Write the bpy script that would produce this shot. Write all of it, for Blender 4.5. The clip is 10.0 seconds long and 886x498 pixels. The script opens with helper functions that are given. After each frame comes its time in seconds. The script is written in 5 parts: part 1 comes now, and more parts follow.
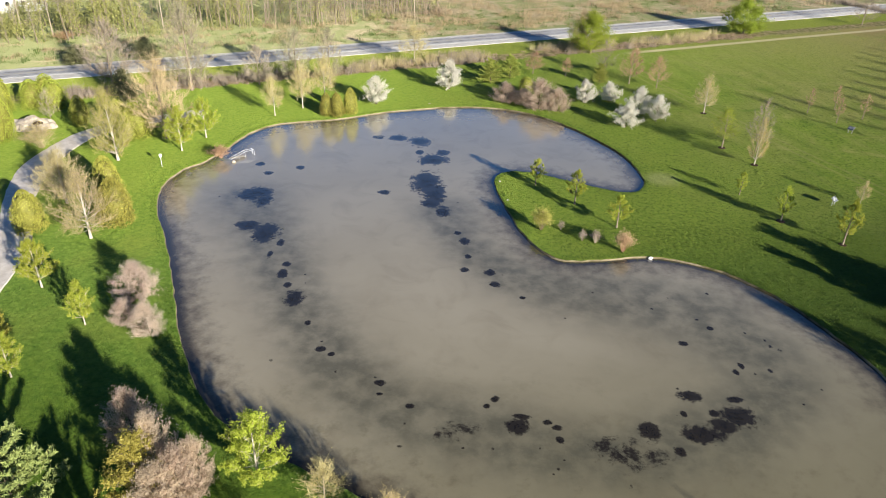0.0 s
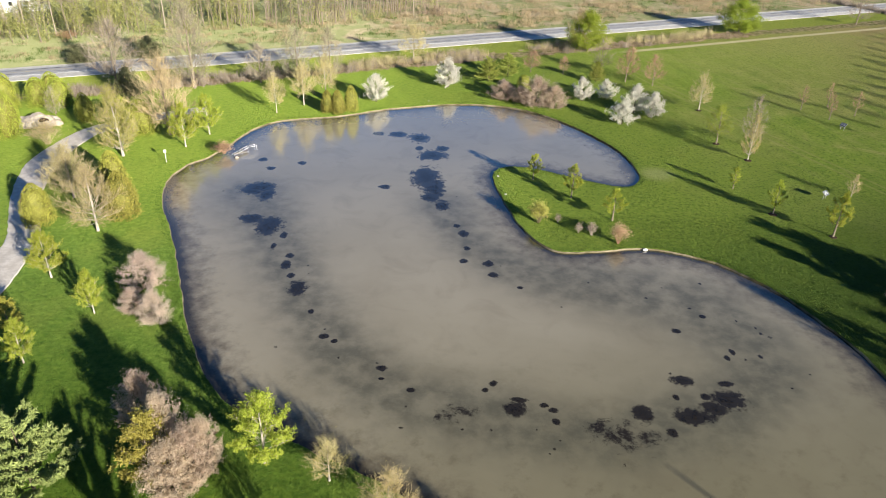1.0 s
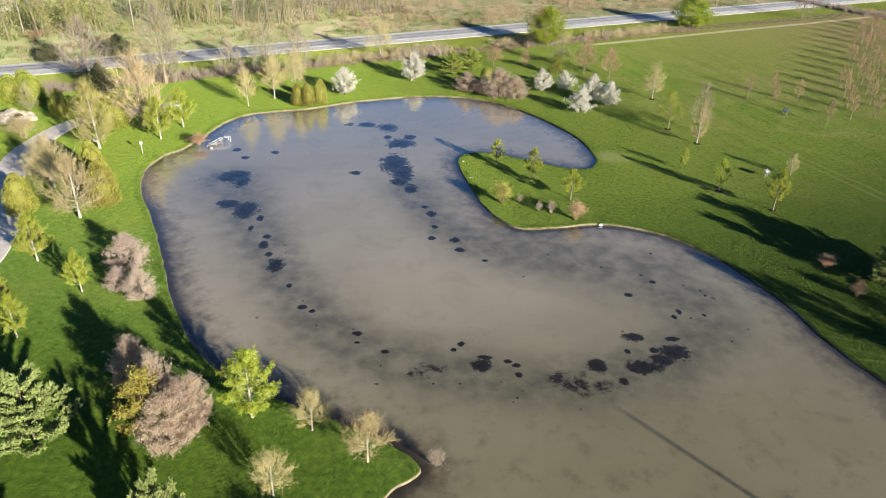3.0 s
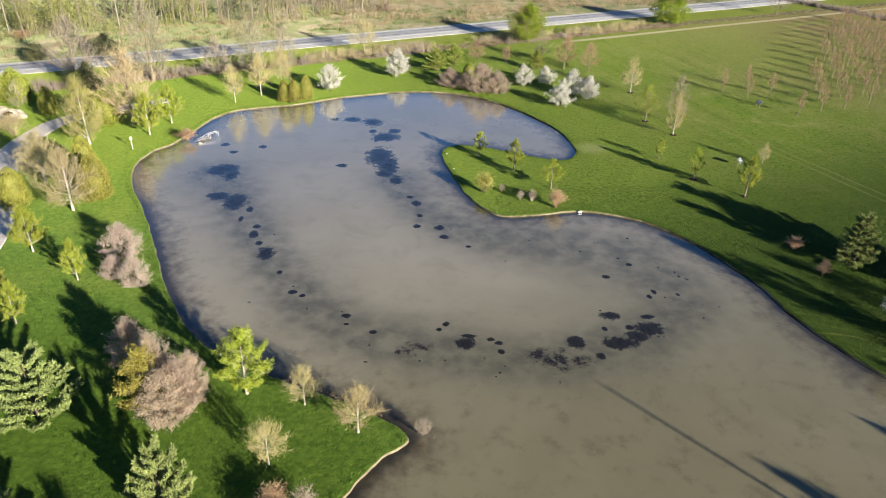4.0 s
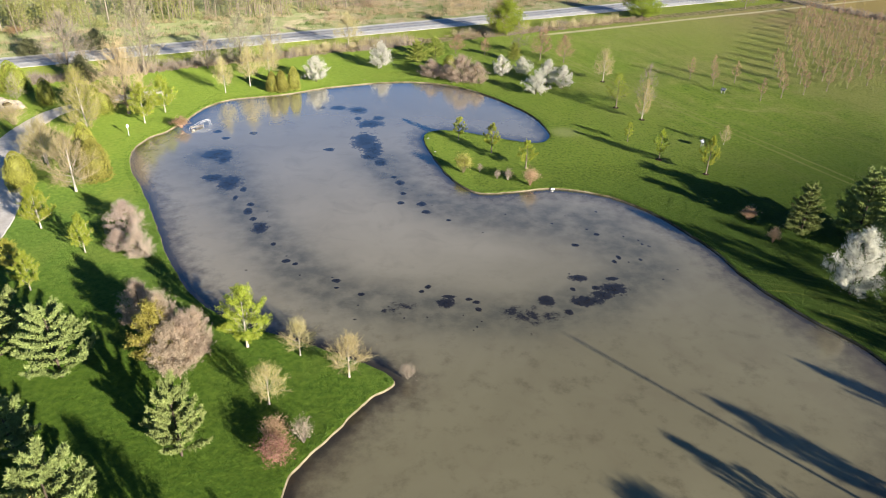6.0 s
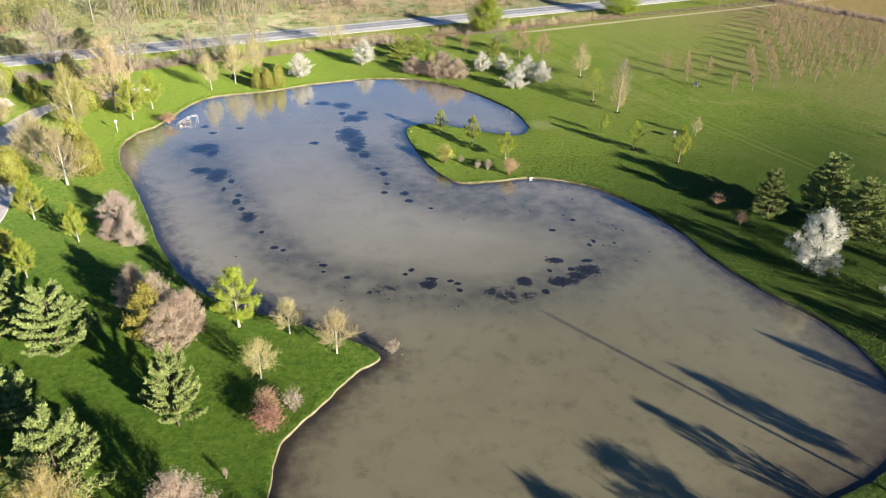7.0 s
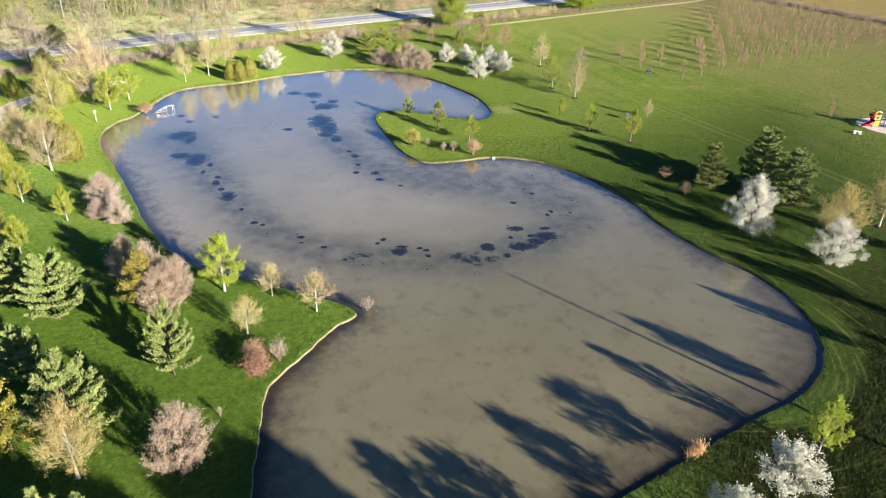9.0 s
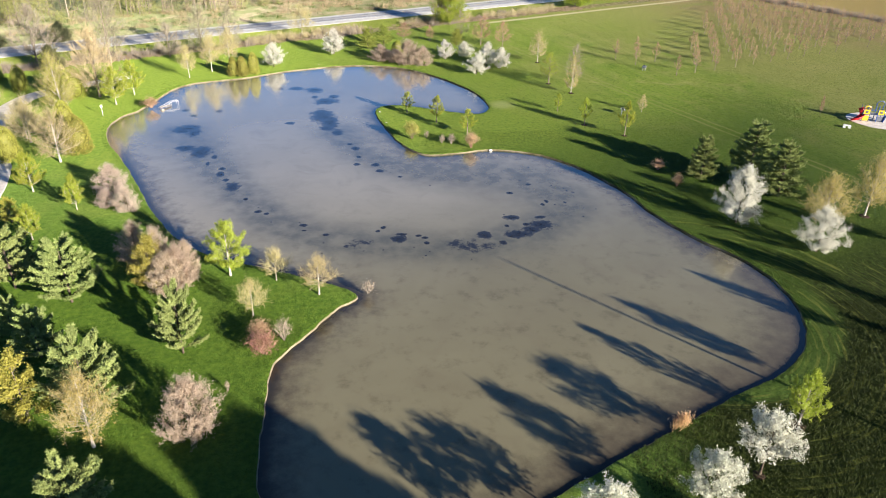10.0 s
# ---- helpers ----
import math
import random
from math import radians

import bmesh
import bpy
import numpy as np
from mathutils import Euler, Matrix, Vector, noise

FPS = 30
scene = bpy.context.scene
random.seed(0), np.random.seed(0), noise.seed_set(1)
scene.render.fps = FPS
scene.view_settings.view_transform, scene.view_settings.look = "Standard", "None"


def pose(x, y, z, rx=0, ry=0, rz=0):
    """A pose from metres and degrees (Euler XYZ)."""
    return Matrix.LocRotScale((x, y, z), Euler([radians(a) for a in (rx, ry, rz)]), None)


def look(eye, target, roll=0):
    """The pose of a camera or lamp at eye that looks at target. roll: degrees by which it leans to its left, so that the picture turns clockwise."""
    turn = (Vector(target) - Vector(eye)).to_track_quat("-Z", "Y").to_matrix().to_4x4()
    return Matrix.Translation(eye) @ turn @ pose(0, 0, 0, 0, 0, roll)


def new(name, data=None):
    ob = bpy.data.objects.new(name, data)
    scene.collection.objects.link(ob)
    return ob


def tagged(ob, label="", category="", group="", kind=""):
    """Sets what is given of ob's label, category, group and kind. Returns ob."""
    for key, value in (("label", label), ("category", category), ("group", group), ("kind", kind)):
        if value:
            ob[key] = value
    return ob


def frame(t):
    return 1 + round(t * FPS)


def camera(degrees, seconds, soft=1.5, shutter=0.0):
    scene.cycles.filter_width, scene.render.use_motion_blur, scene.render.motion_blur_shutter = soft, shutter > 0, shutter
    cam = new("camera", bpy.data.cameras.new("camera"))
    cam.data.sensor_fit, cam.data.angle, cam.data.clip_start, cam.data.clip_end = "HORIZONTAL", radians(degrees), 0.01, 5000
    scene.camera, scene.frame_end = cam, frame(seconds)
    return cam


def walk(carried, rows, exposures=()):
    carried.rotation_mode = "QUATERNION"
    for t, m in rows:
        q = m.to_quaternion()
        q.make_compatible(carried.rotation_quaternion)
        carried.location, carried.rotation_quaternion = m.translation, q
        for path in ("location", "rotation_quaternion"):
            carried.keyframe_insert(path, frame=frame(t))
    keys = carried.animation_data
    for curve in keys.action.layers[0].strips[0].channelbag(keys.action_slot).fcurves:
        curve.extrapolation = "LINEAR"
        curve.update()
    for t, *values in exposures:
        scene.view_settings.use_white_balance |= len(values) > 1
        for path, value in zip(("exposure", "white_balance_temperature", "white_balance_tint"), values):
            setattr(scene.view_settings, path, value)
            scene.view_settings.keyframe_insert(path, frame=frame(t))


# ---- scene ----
from mathutils.geometry import delaunay_2d_cdt

cam = camera(64.0, 10.0, soft=0.95)
PATH = [
    (0, (0.246, -0.860, 41.747), (0.210, 1.223, 40.556), 1.6),
    (0.5, (0.305, -1.927, 41.749), (0.270, 0.158, 40.561), 1.6),
    (1, (0.228, -3.109, 41.785), (0.196, -1.024, 40.597), 1.6),
    (1.5, (0.205, -4.424, 41.827), (0.176, -2.339, 40.639), 1.6),
    (2, (0.233, -5.861, 41.890), (0.208, -3.776, 40.702), 1.7),
    (2.5, (0.361, -7.476, 41.920), (0.356, -5.389, 40.734), 1.7),
    (3, (0.451, -9.126, 41.947), (0.520, -7.039, 40.764), 1.7),
    (4.5, (0.572, -14.393, 42.125), (0.692, -12.307, 40.944), 1.6),
    (5, (0.551, -16.224, 42.241), (0.682, -14.140, 41.058), 1.6),
    (5.5, (0.580, -18.083, 42.299), (0.726, -16.000, 41.116), 1.6),
    (7, (0.697, -24.115, 42.451), (0.911, -22.034, 41.273), 1.6),
    (7.5, (0.586, -26.116, 42.444), (0.835, -24.038, 41.268), 1.6),
    (8, (0.509, -28.108, 42.491), (0.800, -26.035, 41.316), 1.6),
    (8.5, (0.424, -29.898, 42.535), (0.730, -27.829, 41.359), 1.6),
    (9, (0.247, -31.860, 42.584), (0.556, -29.791, 41.407), 1.6),
    (9.5, (0.078, -33.838, 42.575), (0.388, -31.770, 41.398), 1.6),
    (10, (0.000, -35.141, 42.574), (0.310, -33.072, 41.398), 1.6),
]
walk(cam, [(t, look(eye, target, roll)) for t, eye, target, roll in PATH], [(0.0, 1.19, 6500, 11), (5.0, 1.22, 6500, 11), (10.0, 1.47, 6460, 13)])

# ---- light ----
SUN_AZ, SUN_EL = -50.3, 16.3
sun_dir = Vector((math.cos(radians(SUN_AZ)) * math.cos(radians(SUN_EL)), math.sin(radians(SUN_AZ)) * math.cos(radians(SUN_EL)), math.sin(radians(SUN_EL))))
sun = new("sun", bpy.data.lights.new("sun", "SUN"))
sun.data.energy, sun.data.angle, sun.data.color = 5.0, radians(0.8), (1.0, 0.92, 0.78)
sun.matrix_world = look(sun_dir * 400, (0, 0, 0))
world = bpy.data.worlds.new("sky")
scene.world = world
world.use_nodes = True
wn, wl = world.node_tree.nodes, world.node_tree.links
sky = wn.new("ShaderNodeTexSky")
sky.sky_type, sky.sun_disc = "NISHITA", False
sky.sun_elevation, sky.sun_rotation, sky.dust_density, sky.ozone_density = radians(SUN_EL), radians(90 - SUN_AZ), 0.15, 7.0
sky.altitude, sky.air_density = 0.0, 1.0
wn["Background"].inputs["Strength"].default_value = 0.049
wl.new(sky.outputs["Color"], wn["Background"].inputs["Color"])


# ---- materials ----
class Nodes:
    """A small builder for node materials."""

    def __init__(self, name):
        self.m = bpy.data.materials.new(name)
        self.m.use_nodes = True
        self.t = self.m.node_tree
        self.bsdf, self.out = self.t.nodes["Principled BSDF"], self.t.nodes["Material Output"]
        self.pos = self.add("ShaderNodeNewGeometry").outputs["Position"]

    def add(self, kind, **inputs):
        n = self.t.nodes.new(kind)
        for k, v in inputs.items():
            self.put(n.inputs[k.replace("_", " ")], v)
        return n

    def put(self, socket, v):
        if hasattr(v, "is_output"):
            self.t.links.new(v, socket)
        elif isinstance(v, tuple) and len(v) == 3 and socket.type == "RGBA":
            socket.default_value = (*v, 1)
        else:
            socket.default_value = v

    def noise(self, scale, detail=3.0, rough=0.55, vector=None, warp=0.0):
        n = self.add("ShaderNodeTexNoise", Scale=scale, Detail=detail, Roughness=rough, Distortion=warp)
        self.put(n.inputs["Vector"], vector or self.pos)
        return n.outputs["Fac"]

    def ramp(self, fac, lo, hi):
        n = self.add("ShaderNodeMapRange", Value=fac)
        n.interpolation_type = "SMOOTHSTEP"
        self.put(n.inputs["From Min"], lo)
        self.put(n.inputs["From Max"], hi)
        return n.outputs["Result"]

    def mix(self, fac, a, b, how="MIX"):
        n = self.t.nodes.new("ShaderNodeMix")
        n.data_type, n.blend_type = "RGBA", how
        self.put(n.inputs[0], fac)
        self.put(n.inputs[6], a)
        self.put(n.inputs[7], b)
        return n.outputs[2]

    def math(self, how, a, b=0.0):
        n = self.t.nodes.new("ShaderNodeMath")
        n.operation = how
        self.put(n.inputs[0], a)
        self.put(n.inputs[1], b)
        return n.outputs[0]

    def dot(self, v):
        n = self.t.nodes.new("ShaderNodeVectorMath")
        n.operation = "DOT_PRODUCT"
        self.put(n.inputs[0], self.pos)
        n.inputs[1].default_value = v
        return n.outputs["Value"]

    def streaks(self, along, across, scale):
        """Noise drawn out along one direction of the ground."""
        v = self.add("ShaderNodeCombineXYZ", X=self.math("MULTIPLY", self.dot(along), 0.05), Y=self.dot(across))
        return self.noise(scale, 4, 0.6, v.outputs[0])

    def rings(self, x, y):
        """Distance from an upright axis."""
        v = self.t.nodes.new("ShaderNodeVectorMath")
        v.operation = "DISTANCE"
        self.put(v.inputs[0], self.pos)
        v.inputs[1].default_value = (x, y, 0.0)
        return v.outputs["Value"]

    def bump(self, height, strength, distance):
        n = self.add("ShaderNodeBump", Strength=strength, Distance=distance, Height=height)
        self.put(self.bsdf.inputs["Normal"], n.outputs["Normal"])
        return n.outputs["Normal"]

    def done(self, color, rough, spec=0.3, metal=0.0):
        b = self.bsdf.inputs
        self.put(b["Base Color"], color)
        self.put(b["Roughness"], rough)
        self.put(b["Specular IOR Level"], spec)
        self.put(b["Metallic"], metal)
        return self.m


def plain(name, a, b, scale=4.0, rough=0.7, spec=0.3, metal=0.0, relief=0.3, depth=0.01):
    """A surface whose colour wanders between two tones at a coarse and a fine scale."""
    n = Nodes(name)
    c = n.mix(n.ramp(n.noise(scale, 4), 0.35, 0.65), a, b)
    c = n.mix(n.math("MULTIPLY", n.ramp(n.noise(scale * 9, 3), 0.4, 0.7), 0.35), c, tuple(v * 0.6 for v in a))
    n.bump(n.noise(scale * 7, 4), relief, depth)
    return n.done(c, rough, spec, metal)


def leaf(name, a, b, see=0.35, tint=0.25):
    """Foliage: each leaf has its own tone between a and b, each plant its own brightness; light shines through."""
    n = Nodes(name)
    isle = n.add("ShaderNodeNewGeometry").outputs["Random Per Island"]
    own = n.add("ShaderNodeObjectInfo").outputs["Random"]
    c = n.mix(isle, a, b)
    c = n.mix(n.math("MULTIPLY", n.ramp(n.noise(0.9, 2), 0.35, 0.7), 0.5), c, tuple(v * 0.55 for v in a))
    h = n.add("ShaderNodeHueSaturation", Color=c)
    n.put(h.inputs["Value"], n.math("ADD", n.math("MULTIPLY", own, tint), 1.0 - tint / 2))
    n.put(h.inputs["Hue"], n.math("ADD", n.math("MULTIPLY", own, 0.02), 0.49))
    n.done(h.outputs["Color"], 0.65, 0.25)
    tr = n.add("ShaderNodeBsdfTranslucent", Color=h.outputs["Color"])
    mx = n.add("ShaderNodeMixShader", Fac=see)
    n.t.links.new(n.bsdf.outputs[0], mx.inputs[1])
    n.t.links.new(tr.outputs[0], mx.inputs[2])
    n.t.links.new(mx.outputs[0], n.out.inputs["Surface"])
    return n.m


ROAD_N = (-0.416, 0.909, 0.0)
TRACK_N, TRACK_D = (0.923, 0.385, 0.0), 92.6


def ground_material():
    n = Nodes("grass_and_field")
    fine, mid, big = n.noise(9, 4, 0.7), n.noise(1.6, 4, 0.6), n.noise(0.12, 4, 0.55, warp=0.6)
    huge = n.noise(0.035, 3, 0.5)
    lawn = n.mix(n.ramp(mid, 0.3, 0.7), (0.104, 0.190, 0.030), (0.174, 0.266, 0.047))
    lawn = n.mix(n.math("MULTIPLY", n.ramp(big, 0.45, 0.7), 0.50), lawn, (0.225, 0.270, 0.055))
    lawn = n.mix(n.math("MULTIPLY", n.ramp(fine, 0.46, 0.70), 0.6), lawn, (0.065, 0.120, 0.010))
    meadow = n.mix(n.ramp(mid, 0.3, 0.7), (0.172, 0.272, 0.030), (0.266, 0.358, 0.056))
    meadow = n.mix(n.ramp(huge, 0.42, 0.62), meadow, (0.262, 0.312, 0.072))
    meadow = n.mix(n.math("MULTIPLY", n.ramp(fine, 0.48, 0.68), 0.55), meadow, (0.085, 0.115, 0.020))
    patch = n.noise(0.09, 5, 0.62, warp=1.2)
    meadow = n.mix(n.math("MULTIPLY", n.ramp(patch, 0.52, 0.70), 0.75), meadow, (0.330, 0.345, 0.100))
    meadow = n.mix(n.math("MULTIPLY", n.ramp(patch, 0.46, 0.30), 0.65), meadow, (0.125, 0.225, 0.022))
    meadow = n.mix(n.math("MULTIPLY", n.ramp(n.math("ADD", n.dot(ROAD_N), n.math("MULTIPLY", big, 14.0)), 98.0, 136.0), 0.6), meadow, n.mix(n.ramp(mid, 0.3, 0.7), (0.232, 0.330, 0.046), (0.320, 0.398, 0.076)))
    mown = n.streaks((0.255, -0.967, 0.0), (0.967, 0.255, 0.0), 0.55)
    meadow = n.mix(n.math("MULTIPLY", n.ramp(mown, 0.50, 0.66), 0.25), meadow, (0.290, 0.295, 0.100))
    meadow = n.mix(n.math("MULTIPLY", n.ramp(mown, 0.48, 0.36), 0.22), meadow, (0.100, 0.160, 0.020))
    bright = n.math("MULTIPLY", n.ramp(n.math("ADD", n.dot((0.1, 1.0, 0.0)), n.math("MULTIPLY", big, 20.0)), 66.0, 96.0), 0.62)
    lawn = n.mix(bright, lawn, n.mix(n.ramp(mid, 0.3, 0.7), (0.190, 0.275, 0.032), (0.255, 0.330, 0.048)))
    x = n.dot((0.93, 0.36, 0.0))
    meadow = n.mix(n.math("MULTIPLY", n.ramp(n.math("ADD", x, n.math("MULTIPLY", patch, 50.0)), 118.0, 185.0), 0.7), meadow, n.mix(n.ramp(mid, 0.3, 0.7), (0.290, 0.290, 0.085), (0.385, 0.360, 0.130)))
    east = n.ramp(n.math("ADD", x, n.math("MULTIPLY", big, 40.0)), 78.0, 122.0)
    c = n.mix(east, lawn, meadow)
    # darker green towards the south-west lawn
    near_west = n.math("MULTIPLY", n.ramp(n.math("ADD", n.dot((0.2, 1.0, 0.0)), n.math("MULTIPLY", big, 16.0)), 60.0, 34.0), n.ramp(n.dot((1, 0, 0)), 6.0, -4.0))
    c = n.mix(n.math("MULTIPLY", near_west, 0.80), c, n.mix(n.ramp(mid, 0.3, 0.7), (0.053, 0.106, 0.010), (0.096, 0.162, 0.016)))
    # older olive grass, with shade over the east lawn put into its colour
    older_shaded = n.math("MULTIPLY", n.ramp(n.dot((1, 0.2, 0)), 24.0, 54.0), n.math("MULTIPLY", n.ramp(n.dot((-0.5, 0.87, 0)), 60.0, 28.0), n.math("MAXIMUM", n.ramp(n.dot((1, 0, 0)), 104.0, 72.0), n.ramp(n.dot((0, 1, 0)), 64.0, 48.0))))
    c = n.mix(n.math("MULTIPLY", older_shaded, 0.80), c, (0.052, 0.095, 0.012))
    pits = n.math("MULTIPLY", n.ramp(n.noise(2.6, 6, 0.72, warp=0.9), 0.50, 0.64), n.math("ADD", n.math("MULTIPLY", n.ramp(n.dot((1, 0.2, 0)), 10.0, 45.0), 0.35), 0.30))
    c = n.mix(pits, c, (0.030, 0.062, 0.006))
    d = n.math("ADD", n.dot(ROAD_N), n.math("MULTIPLY", n.noise(0.25, 3), 3.0))
    straw = n.mix(n.ramp(mid, 0.3, 0.7), (0.40, 0.33, 0.21), (0.54, 0.46, 0.31))
    far_x = n.dot((0.86, 0.51, 0.0))
    field = n.ramp(n.math("ADD", far_x, n.math("MULTIPLY", big, 6.0)), 228.0, 236.0)
    c = n.mix(n.math("MULTIPLY", n.ramp(far_x, 168.0, 205.0), n.ramp(big, 0.25, 0.6)), c, (0.33, 0.27, 0.12))
    c = n.mix(field, c, (0.40, 0.31, 0.115))
    # the ditch along the road, its verge, and the rough land beyond
    c = n.mix(n.ramp(d, 140.6, 142.6), c, n.mix(n.ramp(n.noise(0.7, 4, 0.65), 0.38, 0.62), (0.155, 0.165, 0.050), (0.34, 0.27, 0.16)))
    c = n.mix(n.ramp(d, 145.0, 146.6), c, n.mix(n.ramp(mid, 0.3, 0.7), (0.200, 0.265, 0.035), (0.290, 0.330, 0.065)))
    west = n.math("MULTIPLY", n.ramp(n.dot((0.909, 0.416, 0.0)), 55.0, 30.0), 0.10)
    rough_land = n.mix(n.ramp(n.math("SUBTRACT", n.noise(0.10, 5, 0.6, warp=1.0), west), 0.44, 0.60), (0.30, 0.325, 0.15), straw)
    rough_land = n.mix(n.math("MULTIPLY", n.ramp(fine, 0.5, 0.75), 0.5), rough_land, (0.09, 0.085, 0.035))
    c = n.mix(n.ramp(d, 164.5, 166.5), c, rough_land)
    # the mown trail
    trail = n.math("MULTIPLY", n.ramp(n.math("ABSOLUTE", n.math("SUBTRACT", n.dot(ROAD_N), 136.4)), 1.25, 0.4), n.ramp(n.dot((1, 0, 0)), 36.0, 46.0))
    c = n.mix(n.math("MULTIPLY", trail, 0.85), c, (0.60, 0.54, 0.34))
    # worn grass at the head of the inlet
    worn = n.math("MULTIPLY", n.ramp(n.math("ADD", n.rings(30.2, 95.0), n.math("MULTIPLY", mid, 2.0)), 4.6, 1.8), 0.55)
    c = n.mix(worn, c, (0.36, 0.38, 0.16))
    # a pair of old wheel tracks over the meadow
    off = n.math("ABSOLUTE", n.math("SUBTRACT", n.dot(TRACK_N), TRACK_D))
    wheel = n.math("MULTIPLY", n.ramp(n.math("ABSOLUTE", n.math("SUBTRACT", off, 0.9)), 0.42, 0.12), n.ramp(x, 52.0, 66.0))
    c = n.mix(n.math("MULTIPLY", wheel, 0.28), c, (0.34, 0.31, 0.13))
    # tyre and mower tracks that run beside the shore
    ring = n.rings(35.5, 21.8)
    reach = n.math("MULTIPLY", n.ramp(ring, 36.0, 22.0), n.ramp(n.dot((1, 0, 0)), 26.0, 36.0))
    lane = n.add("ShaderNodeCombineXYZ", X=ring, Y=n.math("MULTIPLY", n.noise(0.08, 2), 3.0))
    lane = n.noise(2.0, 3, 0.5, lane.outputs[0])
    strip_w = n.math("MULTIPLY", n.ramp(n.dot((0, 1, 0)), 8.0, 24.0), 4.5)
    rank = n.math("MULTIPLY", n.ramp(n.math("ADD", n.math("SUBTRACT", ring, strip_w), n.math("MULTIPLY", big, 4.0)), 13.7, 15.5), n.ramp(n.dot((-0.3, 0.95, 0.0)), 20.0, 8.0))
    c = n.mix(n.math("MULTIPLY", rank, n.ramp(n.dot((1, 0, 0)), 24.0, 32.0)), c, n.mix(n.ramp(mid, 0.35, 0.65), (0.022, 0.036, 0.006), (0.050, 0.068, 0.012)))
    c = n.mix(n.math("MULTIPLY", n.math("MULTIPLY", n.ramp(lane, 0.47, 0.34), reach), 0.6), c, (0.050, 0.070, 0.012))
    c = n.mix(n.math("MULTIPLY", n.math("MULTIPLY", n.ramp(lane, 0.53, 0.68), reach), 0.6), c, (0.240, 0.260, 0.050))
    clump = n.math("MULTIPLY", n.noise(2.4, 6, 0.74, warp=0.9), n.math("ADD", n.math("MULTIPLY", n.ramp(n.dot((1, 0.2, 0)), 10.0, 45.0), 0.9), 0.55))
    relief = n.math("ADD", clump, n.math("MULTIPLY", n.noise(0.6, 3, 0.5), 0.5))
    n.bump(relief, 1.0, 0.6)
    n.bsdf.inputs["Diffuse Roughness"].default_value = 1.0
    return n.done(c, 0.9, 0.12)


def wet(n):
    """A water surface over the material: its gloss grows towards grazing view."""
    gloss = n.add("ShaderNodeBsdfGlossy", Color=(1.0, 1.0, 1.0), Roughness=0.13)
    lw = n.add("ShaderNodeLayerWeight", Blend=0.5)
    share = n.math("MULTIPLY", n.math("POWER", lw.outputs["Facing"], 4.0), 2.1)
    mx = n.add("ShaderNodeMixShader", Fac=n.math("ADD", share, 0.024))
    n.t.links.new(n.bsdf.outputs[0], mx.inputs[1])
    n.t.links.new(gloss.outputs[0], mx.inputs[2])
    n.t.links.new(mx.outputs[0], n.out.inputs["Surface"])
    return n.m


def weed_material():
    n = Nodes("sunken_weed")
    n.done(n.mix(n.ramp(n.noise(3.0, 4), 0.35, 0.65), (0.013, 0.011, 0.008), (0.026, 0.021, 0.014)), 0.6, 0.0)
    return wet(n)


def water_material():
    """Muddy water: brown silt with darker clouds and weed below a surface whose gloss grows towards grazing view. Bank
    shade and sky are painted into the colour.
    """
    n = Nodes("muddy_water")
    shore, murk, mat = (n.add("ShaderNodeAttribute") for _ in range(3))
    shore.attribute_name, murk.attribute_name, mat.attribute_name = "shore", "murk", "weed"
    cloud = n.noise(0.05, 4, 0.55, warp=0.6)
    c = n.mix(n.ramp(cloud, 0.3, 0.7), (0.322, 0.286, 0.208), (0.362, 0.324, 0.241))
    # north silt is paler and greyer: sky reflection put into the colour
    south_dim = n.ramp(n.math("ADD", n.dot((-0.35, 1.0, 0.0)), n.math("MULTIPLY", cloud, 16.0)), 74.0, 30.0)
    c = n.mix(south_dim, c, n.mix(n.ramp(cloud, 0.3, 0.7), (0.182, 0.163, 0.097), (0.210, 0.190, 0.115)))
    blotch = n.math("MULTIPLY", n.ramp(n.noise(0.42, 7, 0.70), 0.50, 0.72), n.ramp(n.dot((0.1, 1.0, 0.0)), 60.0, 30.0))
    c = n.mix(n.math("MULTIPLY", blotch, 0.60), c, (0.102, 0.088, 0.050))
    c = n.mix(n.math("MULTIPLY", n.ramp(n.noise(0.20, 4, 0.58, warp=0.8), 0.46, 0.74), 0.22), c, (0.140, 0.112, 0.070))
    haze = n.math("MULTIPLY", murk.outputs["Fac"], n.math("ADD", n.math("MULTIPLY", n.ramp(n.noise(0.45, 6, 0.62), 0.30, 0.70), 0.45), 0.42))
    c = n.mix(n.math("MULTIPLY", haze, 0.95), c, (0.074, 0.072, 0.050))
    # mottled mud and weed near the bank, with the bank's shade painted in
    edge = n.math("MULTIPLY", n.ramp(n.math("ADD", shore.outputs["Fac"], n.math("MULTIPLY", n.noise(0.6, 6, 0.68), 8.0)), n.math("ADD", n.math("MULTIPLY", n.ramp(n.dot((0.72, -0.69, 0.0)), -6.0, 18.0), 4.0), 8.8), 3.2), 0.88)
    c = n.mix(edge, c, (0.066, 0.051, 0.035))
    # narrow dark rim: the bank's reflection put into the water colour
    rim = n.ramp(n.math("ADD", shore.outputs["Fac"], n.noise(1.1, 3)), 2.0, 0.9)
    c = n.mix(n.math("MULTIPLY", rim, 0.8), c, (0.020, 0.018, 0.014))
    rag = n.math("ADD", n.math("MULTIPLY", n.math("SUBTRACT", n.noise(0.55, 3, 0.6, warp=1.0), 0.5), 2.2), n.math("MULTIPLY", n.math("SUBTRACT", n.noise(1.9, 7, 0.74), 0.5), 2.3))
    c = n.mix(n.math("MULTIPLY", n.ramp(n.math("ADD", mat.outputs["Fac"], rag), 0.16, 0.86), 0.95), c, (0.017, 0.013, 0.009))
